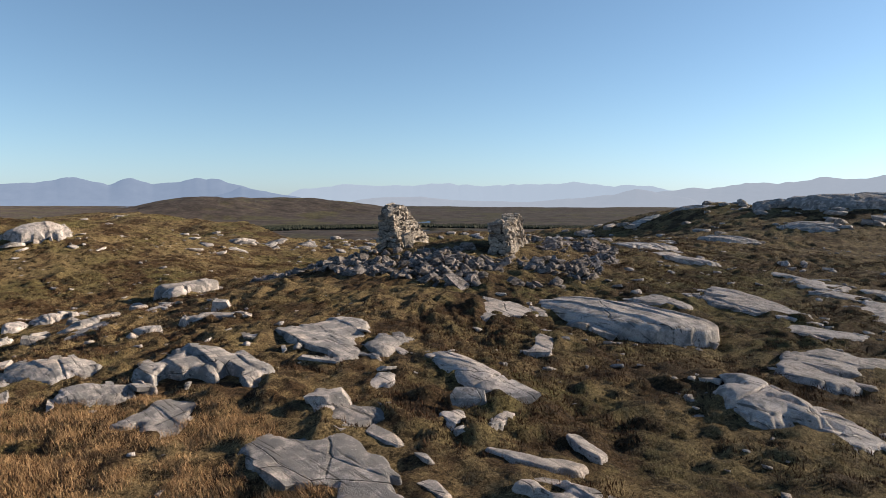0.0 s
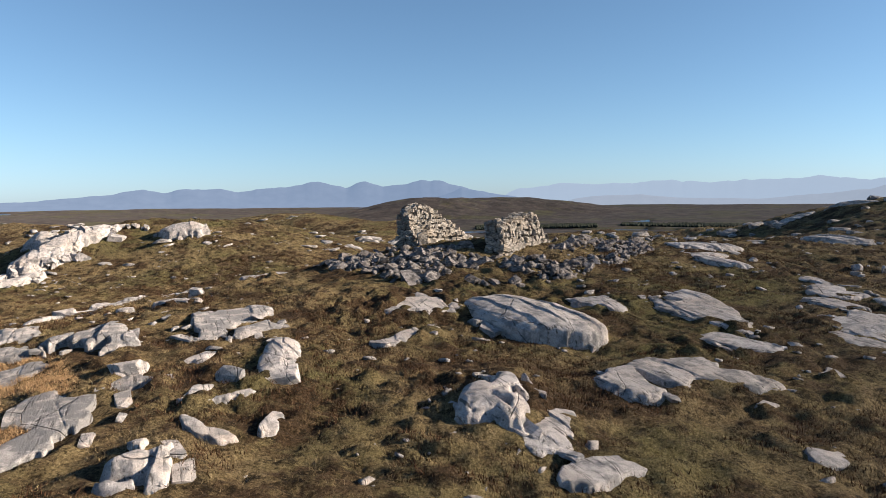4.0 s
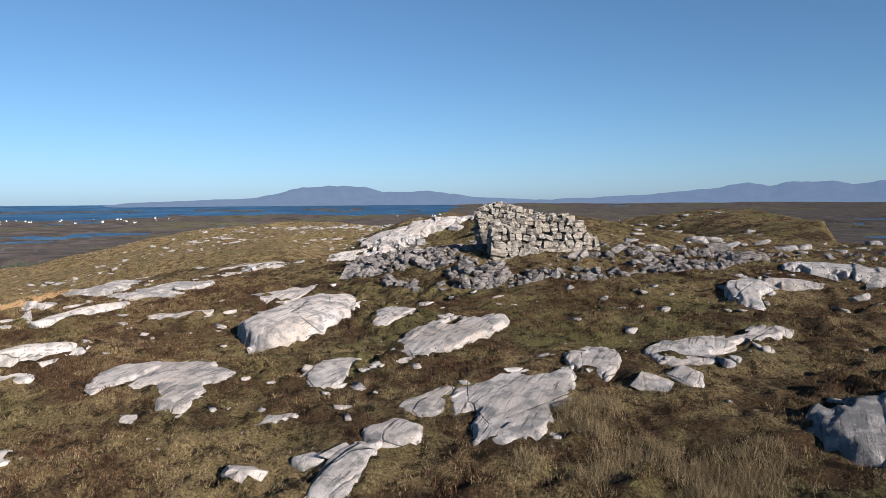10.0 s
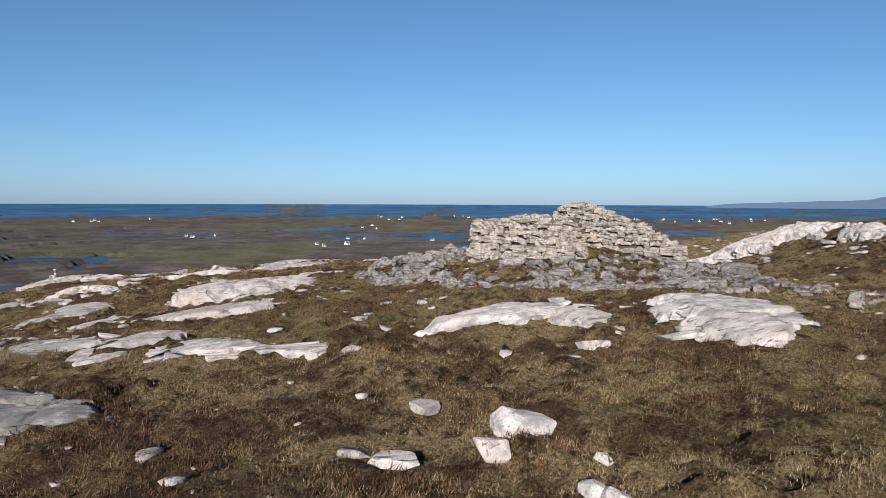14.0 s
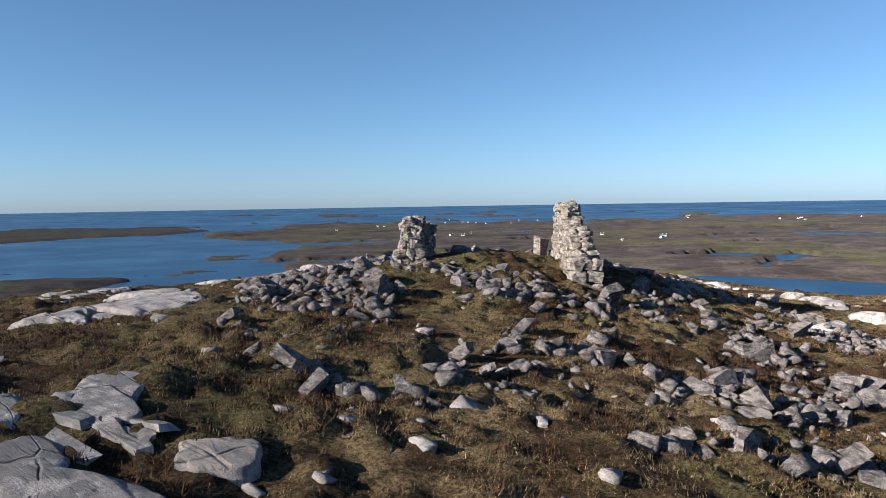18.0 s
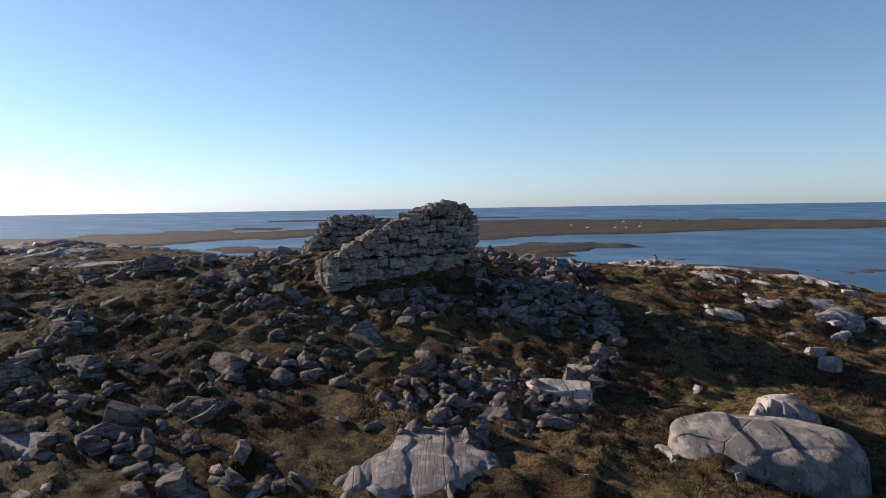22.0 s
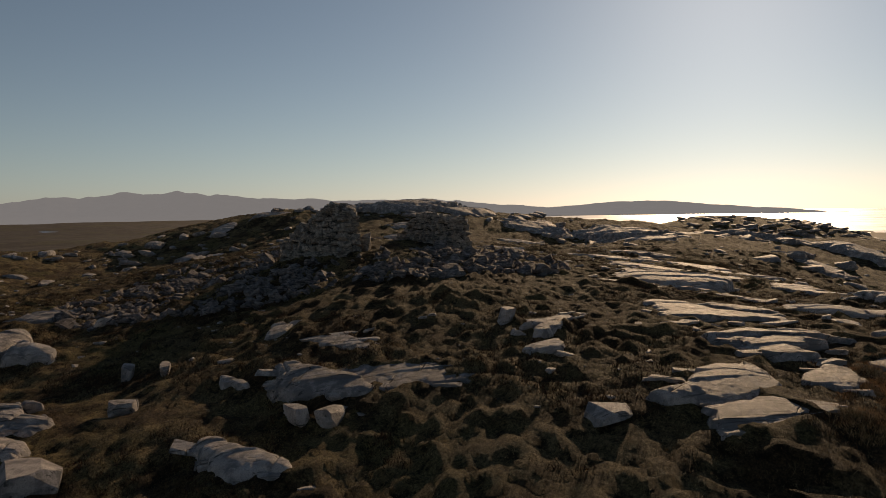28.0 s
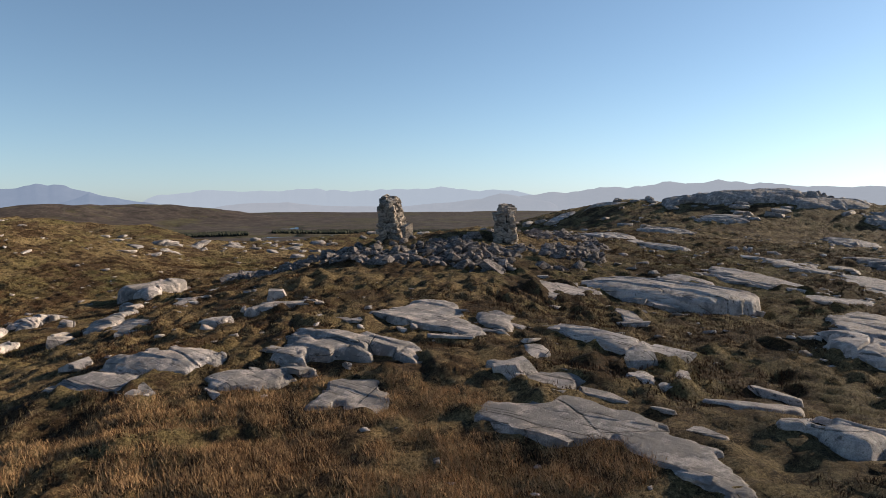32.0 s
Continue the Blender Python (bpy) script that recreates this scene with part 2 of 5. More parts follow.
def ground_height(x, y):
    x, y = np.asarray(x, float), np.asarray(y, float)
    r, a = np.hypot(x, y), bearing(x, y)
    free, swell = bedding(np.atleast_1d(x), np.atleast_1d(y))
    free, swell = free.reshape(x.shape), swell.reshape(x.shape)
    near = bare_height(x, y) + swell + rough(x, y) * (0.25 + 0.75 * free) - 0.06 * (1 - free)
    near = near + 0.5 * fbm(x / 9, y / 9, 103, 3) * smooth(22, 40, r) + 1.2 * np.abs(fbm(x / 16, y / 16, 107, 4)) * smooth(30, 50, r)
    water = water_level(r)
    country = shore(x, y)
    country = water + np.where(country > 1.2, 1.2 + 0.4 * (country - 1.2) * (1 + smooth(500, 1500, r)), country)
    hump = 74 * np.exp(-(((a - 18 + 180) % 360 - 180) / 6.5) ** 2 - ((r - 2700) / 330) ** 2) + 54 * np.exp(-(((a - 9 + 180) % 360 - 180) / 7) ** 2 - ((r - 2950) / 260) ** 2)
    country = country + hump * (1 + 0.25 * fbm(x / 200, y / 200, 111, 4))
    brow = 43 + 4 * fbm(a / 20, a * 0, 113, 2) + 6 * window(a, 270, 350, 15) - 6 * window(a, 112, 205, 8) + 34 * window(a, 222, 266, 14) + 16 * window(a, 44, 76, 10) + 32 * window(a, 24, 44, 7)
    u = np.clip((r - brow) / (240 + 60 * window(a, 300, 420, 30)), 0, 1)
    fall = u * (2 - u)
    z = near * (1 - fall) + country * fall
    # the long heathery spur to the west
    crest = np.interp(a, [40, 50, 62, 67, 73, 79, 83, 87, 91, 94, 98, 101, 106, 112], [-60, -18, -3.5, -5.5, -5.8, -5.6, -7.2, -9, -11.5, -15, -19, -21, -40, -75])
    spur = crest + 3.0 * fbm(x / 26, y / 26, 117, 5) - 9 * ((r - 250) / 120) ** 2 - 18 * smooth(280, 420, r)
    knoll = 1.9 - 4 * ((x - 97) / 20) ** 2 - 3.4 * ((y - 12) / 20) ** 2 + 1.0 * fbm(x / 14, y / 14, 119, 3)
    z = np.maximum(z, np.where((x > 55) & (x < 150), knoll, -999))
    return np.maximum(z, np.where((r > 60) & (a > 40) & (a < 112), spur, -999))


# ---- materials ----
STRIKE_ANGLE = radians(130)


def nodes_of(name, rough_value=0.9):
    m = bpy.data.materials.new(name)
    m.use_nodes = True
    t = m.node_tree
    b = t.nodes["Principled BSDF"]
    b.inputs["Roughness"].default_value = rough_value
    b.inputs["Specular IOR Level"].default_value = 0.08
    b.inputs["Diffuse Roughness"].default_value = 1.0
    return m, t, b


def add(t, kind, **values):
    n = t.nodes.new(kind)
    for k, v in values.items():
        n.inputs[k.replace("_", " ")].default_value = v
    return n


def coords(t):
    g = t.nodes.new("ShaderNodeNewGeometry")
    return g.outputs["Position"]


def noise_tex(t, where, scale, detail=5, rough_value=0.6, squash=None):
    n = add(t, "ShaderNodeTexNoise", Scale=scale, Detail=detail, Roughness=rough_value)
    if squash:
        mp = t.nodes.new("ShaderNodeMapping")
        mp.inputs["Scale"].default_value = squash
        t.links.new(where, mp.inputs[0])
        where = mp.outputs[0]
    t.links.new(where, n.inputs["Vector"])
    return n.outputs["Fac"]


def ramp(t, fac, stops):
    r = t.nodes.new("ShaderNodeValToRGB")
    e = r.color_ramp.elements
    while len(e) < len(stops):
        e.new(0.5)
    for el, (p, c) in zip(e, stops):
        el.position = p
        el.color = (*c, 1) if len(c) == 3 else c
    t.links.new(fac, r.inputs[0])
    return r.outputs[0]


def mix(t, fac, a, b, mode="MIX"):
    m = t.nodes.new("ShaderNodeMix")
    m.data_type = "RGBA"
    m.blend_type = mode
    for sock, v in ((m.inputs[0], fac), (m.inputs[6], a), (m.inputs[7], b)):
        if hasattr(v, "node"):
            t.links.new(v, sock)
        elif isinstance(v, tuple):
            sock.default_value = (*v, 1)
        else:
            sock.default_value = v
    return m.outputs[2]


def bump(t, b, height, strength, distance):
    n = add(t, "ShaderNodeBump", Strength=strength, Distance=distance)
    t.links.new(height, n.inputs["Height"])
    t.links.new(n.outputs[0], b.inputs["Normal"])


def turf_material(name, blades=False):
    """Moor turf: tan and green grass, dark heather and straw in patches, with gap shade painted dark."""
    m, t, b = nodes_of(name, 0.95)
    p = coords(t)
    wide, mid, fine = noise_tex(t, p, 0.16, 5, 0.65), noise_tex(t, p, 0.55, 9, 0.72), noise_tex(t, p, 22, 7, 0.85)
    straw_patch, gap_shade = noise_tex(t, p, 0.34, 9, 0.75), noise_tex(t, p, 3.0, 8, 0.8)
    if blades:
        g = t.nodes.new("ShaderNodeNewGeometry")
        spread = add(t, "ShaderNodeMapRange", To_Min=0.36, To_Max=0.74)
        t.links.new(g.outputs["Random Per Island"], spread.inputs[0])
        fine = spread.outputs[0]
    # dark ends: the plants' own deep tones, plus painted shade low between blades
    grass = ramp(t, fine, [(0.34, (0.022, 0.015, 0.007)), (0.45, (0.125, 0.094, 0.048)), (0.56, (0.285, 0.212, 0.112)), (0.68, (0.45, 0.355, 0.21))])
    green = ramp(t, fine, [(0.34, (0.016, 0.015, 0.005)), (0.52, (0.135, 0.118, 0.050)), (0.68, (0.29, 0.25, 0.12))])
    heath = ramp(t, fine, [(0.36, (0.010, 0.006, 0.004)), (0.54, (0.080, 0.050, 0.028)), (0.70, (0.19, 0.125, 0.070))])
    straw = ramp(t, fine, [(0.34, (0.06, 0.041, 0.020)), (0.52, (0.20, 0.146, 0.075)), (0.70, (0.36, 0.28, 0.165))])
    col = mix(t, ramp(t, wide, [(0.45, (0, 0, 0)), (0.62, (1, 1, 1))]), grass, green)
    col = mix(t, ramp(t, mid, [(0.47, (0, 0, 0)), (0.56, (0.95, 0.95, 0.95))]), col, heath)
    col = mix(t, ramp(t, straw_patch, [(0.56, (0, 0, 0)), (0.66, (0.9, 0.9, 0.9))]), col, straw)
    if not blades:
        # near-black specks paint the shade in the gaps between tufts
        col = mix(t, ramp(t, gap_shade, [(0.41, (0.9, 0.9, 0.9)), (0.50, (0, 0, 0))]), col, (0.014, 0.010, 0.006))
        bump(t, b, noise_tex(t, p, 7, 10, 0.82), 1.0, 0.30)
    t.links.new(col, b.inputs["Base Color"])
    return m


def country_material():
    """Bog, fields and moor of the low country."""
    m, t, b = nodes_of("low_country", 0.95)
    p = coords(t)
    wide, mid, fine = noise_tex(t, p, 0.004, 6, 0.65), noise_tex(t, p, 0.02, 6, 0.75), noise_tex(t, p, 0.12, 5, 0.8)
    moor = ramp(t, mid, [(0.34, (0.016, 0.013, 0.013)), (0.5, (0.038, 0.031, 0.030)), (0.66, (0.078, 0.062, 0.055))])
    field = ramp(t, mid, [(0.34, (0.022, 0.021, 0.014)), (0.6, (0.064, 0.058, 0.031))])
    col = mix(t, ramp(t, wide, [(0.52, (0, 0, 0)), (0.58, (1, 1, 1))]), moor, field)
    col = mix(t, ramp(t, fine, [(0.38, (0.7, 0.7, 0.7)), (0.5, (0, 0, 0))]), col, (0.022, 0.022, 0.018))
    col = mix(t, ramp(t, fine, [(0.60, (0, 0, 0)), (0.70, (0.5, 0.5, 0.5))]), col, (0.17, 0.155, 0.13))
    cells = add(t, "ShaderNodeTexVoronoi", Scale=0.017)
    cells.feature = "DISTANCE_TO_EDGE"
    t.links.new(p, cells.inputs["Vector"])
    walls = ramp(t, cells.outputs["Distance"], [(0.0, (0.6, 0.6, 0.6)), (0.04, (0, 0, 0))])
    col = mix(t, walls, col, (0.060, 0.058, 0.050))
    t.links.new(col, b.inputs["Base Color"])
    return m


def rock_material(name, pale, dark, warm, scale=1.0):
    m, t, b = nodes_of(name, 0.85)
    p = coords(t)
    info = t.nodes.new("ShaderNodeObjectInfo")
    broad, mid, fine = noise_tex(t, p, 0.9 * scale, 5), noise_tex(t, p, 4.5 * scale, 7, 0.7), noise_tex(t, p, 34 * scale, 5, 0.7)
    col = mix(t, ramp(t, mid, [(0.38, (0, 0, 0)), (0.60, (1, 1, 1))]), dark, pale)
    col = mix(t, ramp(t, broad, [(0.46, (0, 0, 0)), (0.68, (0.75, 0.75, 0.75))]), col, warm)
    col = mix(t, ramp(t, fine, [(0.38, (0.9, 0.9, 0.9)), (0.56, (0, 0, 0))]), col, dark)
    lichen = noise_tex(t, p, 2.2 * scale, 8, 0.8)
    col = mix(t, ramp(t, lichen, [(0.53, (0, 0, 0)), (0.61, (0.85, 0.85, 0.85))]), col, tuple(v * 0.5 for v in dark))
    streak = noise_tex(t, p, 5 * scale, 4, 0.6, (1.0, 0.16, 2.2))
    col = mix(t, ramp(t, streak, [(0.40, (0.8, 0.8, 0.8)), (0.48, (0, 0, 0))]), col, tuple(v * 0.5 for v in dark))
    tone = add(t, "ShaderNodeMapRange", To_Min=0.82, To_Max=1.12)
    t.links.new(info.outputs["Random"], tone.inputs[0])
    hsv = t.nodes.new("ShaderNodeHueSaturation")
    t.links.new(tone.outputs[0], hsv.inputs["Value"])
    t.links.new(col, hsv.inputs["Color"])
    col = hsv.outputs[0]
    height = mix(t, 0.6, mid, fine)
    height = mix(t, 0.4, height, streak)
    t.links.new(col, b.inputs["Base Color"])
    bump(t, b, height, 1.0, 0.10)
    return m


def granite_material(name, lichen):
    """Ice-smoothed granite: pale pink-grey, streaked along the grain, with grey lichen, hairline joints and pale flakes."""
    m, t, b = nodes_of(name, 0.75)
    b.inputs["Specular IOR Level"].default_value = 0.15
    p = coords(t)
    info = t.nodes.new("ShaderNodeObjectInfo")
    turn = t.nodes.new("ShaderNodeMapping")
    turn.inputs["Rotation"].default_value = (0, 0, -STRIKE_ANGLE)
    t.links.new(p, turn.inputs[0])
    grain = turn.outputs[0]
    broad, mid, fine = noise_tex(t, p, 0.7, 4), noise_tex(t, p, 3.2, 7, 0.65), noise_tex(t, p, 55, 4, 0.7)
    streak = noise_tex(t, grain, 2.4, 7, 0.7, (0.22, 2.6, 2.0))
    hair = noise_tex(t, grain, 7, 5, 0.6, (0.12, 2.4, 1.6))
    col = mix(t, ramp(t, broad, [(0.40, (0, 0, 0)), (0.66, (1, 1, 1))]), (0.50, 0.466, 0.462), (0.46, 0.396, 0.356))
    col = mix(t, ramp(t, streak, [(0.36, (0.75, 0.75, 0.75)), (0.54, (0, 0, 0))]), col, (0.26, 0.244, 0.24))
    col = mix(t, ramp(t, mid, [(0.50 - lichen, (0, 0, 0)), (0.62 - lichen, (0.88, 0.88, 0.88))]), col, (0.180, 0.178, 0.184))
    col = mix(t, ramp(t, hair, [(0.35, (0.9, 0.9, 0.9)), (0.41, (0, 0, 0))]), col, (0.070, 0.064, 0.060))
    col = mix(t, ramp(t, fine, [(0.36, (0.6, 0.6, 0.6)), (0.54, (0, 0, 0))]), col, (0.16, 0.153, 0.15))
    spots = noise_tex(t, p, 9, 5, 0.6)
    col = mix(t, ramp(t, spots, [(0.66, (0, 0, 0)), (0.70, (0.7, 0.7, 0.7))]), col, (0.50, 0.49, 0.46))
    tone = add(t, "ShaderNodeMapRange", To_Min=0.86, To_Max=1.10)
    t.links.new(info.outputs["Random"], tone.inputs[0])
    hsv = t.nodes.new("ShaderNodeHueSaturation")
    t.links.new(tone.outputs[0], hsv.inputs["Value"])
    t.links.new(col, hsv.inputs["Color"])
    warp = mix(t, 0.10, grain, add_noise_colour(t, p, 1.2))
    cells = add(t, "ShaderNodeTexVoronoi", Scale=0.62)
    cells.feature = "DISTANCE_TO_EDGE"
    mp = t.nodes.new("ShaderNodeMapping")
    mp.inputs["Scale"].default_value = (0.55, 1.5, 1.2)
    t.links.new(warp, mp.inputs[0])
    t.links.new(mp.outputs[0], cells.inputs["Vector"])
    line = ramp(t, cells.outputs["Distance"], [(0.0, (1, 1, 1)), (0.006, (0, 0, 0))])
    broken = mix(t, ramp(t, mid, [(0.42, (0, 0, 0)), (0.52, (0.9, 0.9, 0.9))]), (0, 0, 0), line)
    t.links.new(mix(t, broken, hsv.outputs[0], (0.05, 0.046, 0.043)), b.inputs["Base Color"])
    height = mix(t, 0.5, mix(t, 0.55, mid, streak), mix(t, 0.5, hair, fine))
    bump(t, b, mix(t, broken, height, (0, 0, 0)), 1.0, 0.14)
    return m


def add_noise_colour(t, where, scale):
    n = add(t, "ShaderNodeTexNoise", Scale=scale, Detail=3)
    t.links.new(where, n.inputs["Vector"])
    return n.outputs["Color"]


def plain_material(name, lo, hi, scale, rough_value=0.9, by_island=False):
    m, t, b = nodes_of(name, rough_value)
    if by_island:
        g = t.nodes.new("ShaderNodeNewGeometry")
        fac = g.outputs["Random Per Island"]
    else:
        fac = noise_tex(t, coords(t), scale, 5, 0.65)
    t.links.new(ramp(t, fac, [(0.3 if not by_island else 0.0, lo), (0.7 if not by_island else 1.0, hi)]), b.inputs["Base Color"])
    return m


def water_material():
    m, t, b = nodes_of("water", 0.4)
    b.inputs["Base Color"].default_value = (0.008, 0.045, 0.105, 1)
    b.inputs["Specular IOR Level"].default_value = 0.5
    b.inputs["Diffuse Roughness"].default_value = 0.0
    p = coords(t)
    n = noise_tex(t, p, 0.25, 6, 0.7)
    t.links.new(ramp(t, noise_tex(t, p, 0.006, 5), [(0.35, (0.30, 0.30, 0.30)), (0.65, (0.48, 0.48, 0.48))]), b.inputs["Roughness"])
    bump(t, b, n, 0.25, 0.6)
    return m


def haze_glow_material(name, body, glow, strength):
    """Far country; the veil of air between is painted on as a glow."""
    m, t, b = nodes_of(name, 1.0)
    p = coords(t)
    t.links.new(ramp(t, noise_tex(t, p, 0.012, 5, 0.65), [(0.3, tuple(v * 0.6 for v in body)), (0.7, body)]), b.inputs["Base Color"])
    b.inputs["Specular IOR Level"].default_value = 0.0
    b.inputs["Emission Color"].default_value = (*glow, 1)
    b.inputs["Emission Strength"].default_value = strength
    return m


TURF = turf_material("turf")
BLADES = turf_material("turf_grass", True)
COUNTRY = country_material()
WATER = water_material()
GRANITE = granite_material("granite", 0.02)
LICHENED = granite_material("lichened_granite", 0.10)
RUBBLE = rock_material("rubble_stone", (0.345, 0.317, 0.315), (0.105, 0.098, 0.098), (0.29, 0.245, 0.222), 1.6)
MASONRY = rock_material("wall_stone", (0.50, 0.46, 0.42), (0.17, 0.155, 0.14), (0.42, 0.35, 0.28), 1.8)
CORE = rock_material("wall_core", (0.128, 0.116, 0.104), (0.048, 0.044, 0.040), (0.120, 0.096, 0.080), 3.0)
STRAW = plain_material("dry_grass", (0.05, 0.032, 0.016), (0.30, 0.235, 0.14), 3, 0.9, True)
TUSSOCK = plain_material("tussock_grass", (0.10, 0.070, 0.036), (0.34, 0.26, 0.155), 1.6, 0.9, True)
RUST = plain_material("rusty_grass", (0.13, 0.068, 0.030), (0.48, 0.33, 0.185), 1.6, 0.9, True)
LING = plain_material("heather", (0.022, 0.013, 0.008), (0.110, 0.060, 0.034), 3, 0.95, True)
# the hills give off no light: their glow colour stands in for air haze
BLUE_HILL = haze_glow_material("blue_haze_hills", (0.03, 0.035, 0.045), (0.24, 0.32, 0.46), 0.30)
PALE_HILL = haze_glow_material("pale_haze_hills", (0.02, 0.025, 0.03), (0.42, 0.51, 0.63), 0.32)
DUN_HILL = haze_glow_material("dun_haze_hills", (0.05, 0.046, 0.05), (0.25, 0.29, 0.35), 0.46)


# ---- mesh helpers ----
def mesh_from(name, verts, faces, material, shade=True):
    me = bpy.data.meshes.new(name)
    me.from_pydata(verts, [], faces)
    me.materials.append(material)
    if shade:
        me.shade_smooth()
    return me


def grid_mesh(name, x, y, z, wrap, mats):
    """A mesh over the rows and columns of x, y and z; wrap joins the last column to the first."""
    n, k = x.shape
    co = np.stack([x, y, z], -1).reshape(-1, 3)
    cols = k if wrap else k - 1
    i, j = np.meshgrid(np.arange(n - 1), np.arange(cols), indexing="ij")
    j2 = (j + 1) % k
    quads = np.stack([i * k + j, i * k + j2, (i + 1) * k + j2, (i + 1) * k + j], -1).reshape(-1, 4)
    me = bpy.data.meshes.new(name)
    me.vertices.add(len(co))
    me.vertices.foreach_set("co", co.ravel())
    me.loops.add(quads.size)
    me.loops.foreach_set("vertex_index", quads.ravel().astype(np.int32))
    me.polygons.add(len(quads))
    me.polygons.foreach_set("loop_start", np.arange(0, quads.size, 4, dtype=np.int32))
    me.update(calc_edges=True)
    for m in mats:
        me.materials.append(m)
    me.shade_smooth()
    return me


def triangles_mesh(name, co, tris, material):
    me = bpy.data.meshes.new(name)
    me.vertices.add(len(co))
    me.vertices.foreach_set("co", np.asarray(co, np.float32).ravel())
    me.loops.add(tris.size)
    me.loops.foreach_set("vertex_index", tris.ravel().astype(np.int32))
    me.polygons.add(len(tris))
    me.polygons.foreach_set("loop_start", np.arange(0, tris.size, 3, dtype=np.int32))
    me.update(calc_edges=True)
    me.materials.append(material)
    return me


def part(name, me, parent, label="", at=None):
    ob = new(name, me)
    if at is not None:
        ob.matrix_basis = at
    ob.parent = parent
    if label:
        ob["label"] = label
    return ob


# ---- ground, sea, far hills ----
def build_ground():
    radii = np.concatenate([np.linspace(0.05, 27, 190), np.linspace(27.2, 60, 110), 60 * (4900 / 60) ** np.linspace(0.006, 1, 210)])
    ang = np.radians(np.arange(900) * 0.4)
    r, a = np.meshgrid(radii, ang, indexing="ij")
    x, y = -r * np.sin(a), r * np.cos(a)
    z = ground_height(x, y)
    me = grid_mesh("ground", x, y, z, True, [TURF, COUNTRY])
    rows = np.repeat(np.arange(len(radii) - 1), 900)
    me.polygons.foreach_set("material_index", (radii[rows] > 330).astype(np.int32))
    tagged(new("ground", me), "brown and green moorland turf with heather, falling to boggy lowland", "ground", kind="structure")


def build_water():
    radii = np.concatenate([np.linspace(350, 1900, 40), np.linspace(1950, 4930, 60)])
    r, a = np.meshgrid(radii, np.radians(np.arange(360)), indexing="ij")
    me = grid_mesh("water", -r * np.sin(a), r * np.cos(a), water_level(r), True, [WATER])
    tagged(new("water", me), "blue sea, inlets and lakes under a clear sky", "sea", kind="structure")


def far_range(name, label, profile, dist, depth, material, seed):
    """A range of hills: profile gives (bearing, height above the horizon in hundredths of a degree)."""
    profile = sorted(profile)
    pa, ph = [p[0] for p in profile], [p[1] for p in profile]
    a = np.linspace(pa[0], pa[-1], 420)
    crest = np.interp(a, pa, ph)
    crest = np.convolve(np.pad(crest, 1, mode="edge"), np.ones(3) / 3, "valid")
    crest = crest * (1 + 0.16 * fbm(a / 1.5, a * 0 + seed, seed, 4)) + 3 * fbm(a / 0.5, a * 0, seed + 9, 3) * (crest > 12)
    base = water_level(np.full(1, dist))[0] - 8
    top = 4 + dist * np.tan(np.radians(crest / 100)) - 16 * (dist / 4800) - base
    along = np.linspace(0, 1, len(a))
    top = top * smooth(0.0, 0.07, along) * (1 - smooth(0.93, 1.0, along))
    rows = np.linspace(0, 1, 16)
    u, aa = np.meshgrid(rows, a, indexing="ij")
    hh = np.interp(u, [0, 0.25, 0.5, 0.72, 0.85, 1], [0, 0.22, 0.58, 0.9, 1.0, 0.8])
    hh = hh * (1 + 0.10 * fbm(aa / 2.5 + u * 2, u * 4, seed + 3, 4) * (u * (1 - u) * 4) * (u < 0.8))
    d = dist - depth * (1 - u) + 0 * aa
    z = base + hh * top[None, :]
    me = grid_mesh(name, -d * np.sin(np.radians(aa)), d * np.cos(np.radians(aa)), z, False, [material])
    tagged(new(name, me), label, "mountains", kind="structure")


build_water()
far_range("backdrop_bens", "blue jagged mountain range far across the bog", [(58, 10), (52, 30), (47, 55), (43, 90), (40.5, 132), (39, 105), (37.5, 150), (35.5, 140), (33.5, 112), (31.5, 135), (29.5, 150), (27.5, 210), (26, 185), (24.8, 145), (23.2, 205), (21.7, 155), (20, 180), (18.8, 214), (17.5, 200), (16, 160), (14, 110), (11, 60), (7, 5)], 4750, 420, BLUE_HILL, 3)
far_range("backdrop_pale_range", "faint pale blue mountains, their haze a painted glow", [(14, 20), (10, 120), (7, 165), (3, 150), (0, 170), (-3, 160), (-6, 150), (-10, 175), (-14, 165), (-18, 140), (-24, 60), (-30, 10)], 4860, 300, PALE_HILL, 5)
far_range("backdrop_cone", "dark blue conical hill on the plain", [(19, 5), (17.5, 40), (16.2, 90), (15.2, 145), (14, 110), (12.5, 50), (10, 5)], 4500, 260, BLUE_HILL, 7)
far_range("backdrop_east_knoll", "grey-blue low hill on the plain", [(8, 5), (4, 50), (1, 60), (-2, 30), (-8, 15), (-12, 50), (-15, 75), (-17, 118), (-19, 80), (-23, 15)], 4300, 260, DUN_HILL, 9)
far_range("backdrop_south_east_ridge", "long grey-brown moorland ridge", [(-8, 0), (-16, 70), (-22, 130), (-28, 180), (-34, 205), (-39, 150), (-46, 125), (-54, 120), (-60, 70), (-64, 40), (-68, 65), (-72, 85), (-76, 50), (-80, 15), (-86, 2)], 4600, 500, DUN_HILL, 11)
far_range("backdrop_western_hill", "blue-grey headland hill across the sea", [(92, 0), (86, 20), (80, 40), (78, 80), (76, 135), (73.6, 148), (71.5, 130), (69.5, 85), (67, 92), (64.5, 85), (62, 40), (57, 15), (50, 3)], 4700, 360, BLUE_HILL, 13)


# ---- rock and stone shapes ----
STRIKE = STRIKE_ANGLE


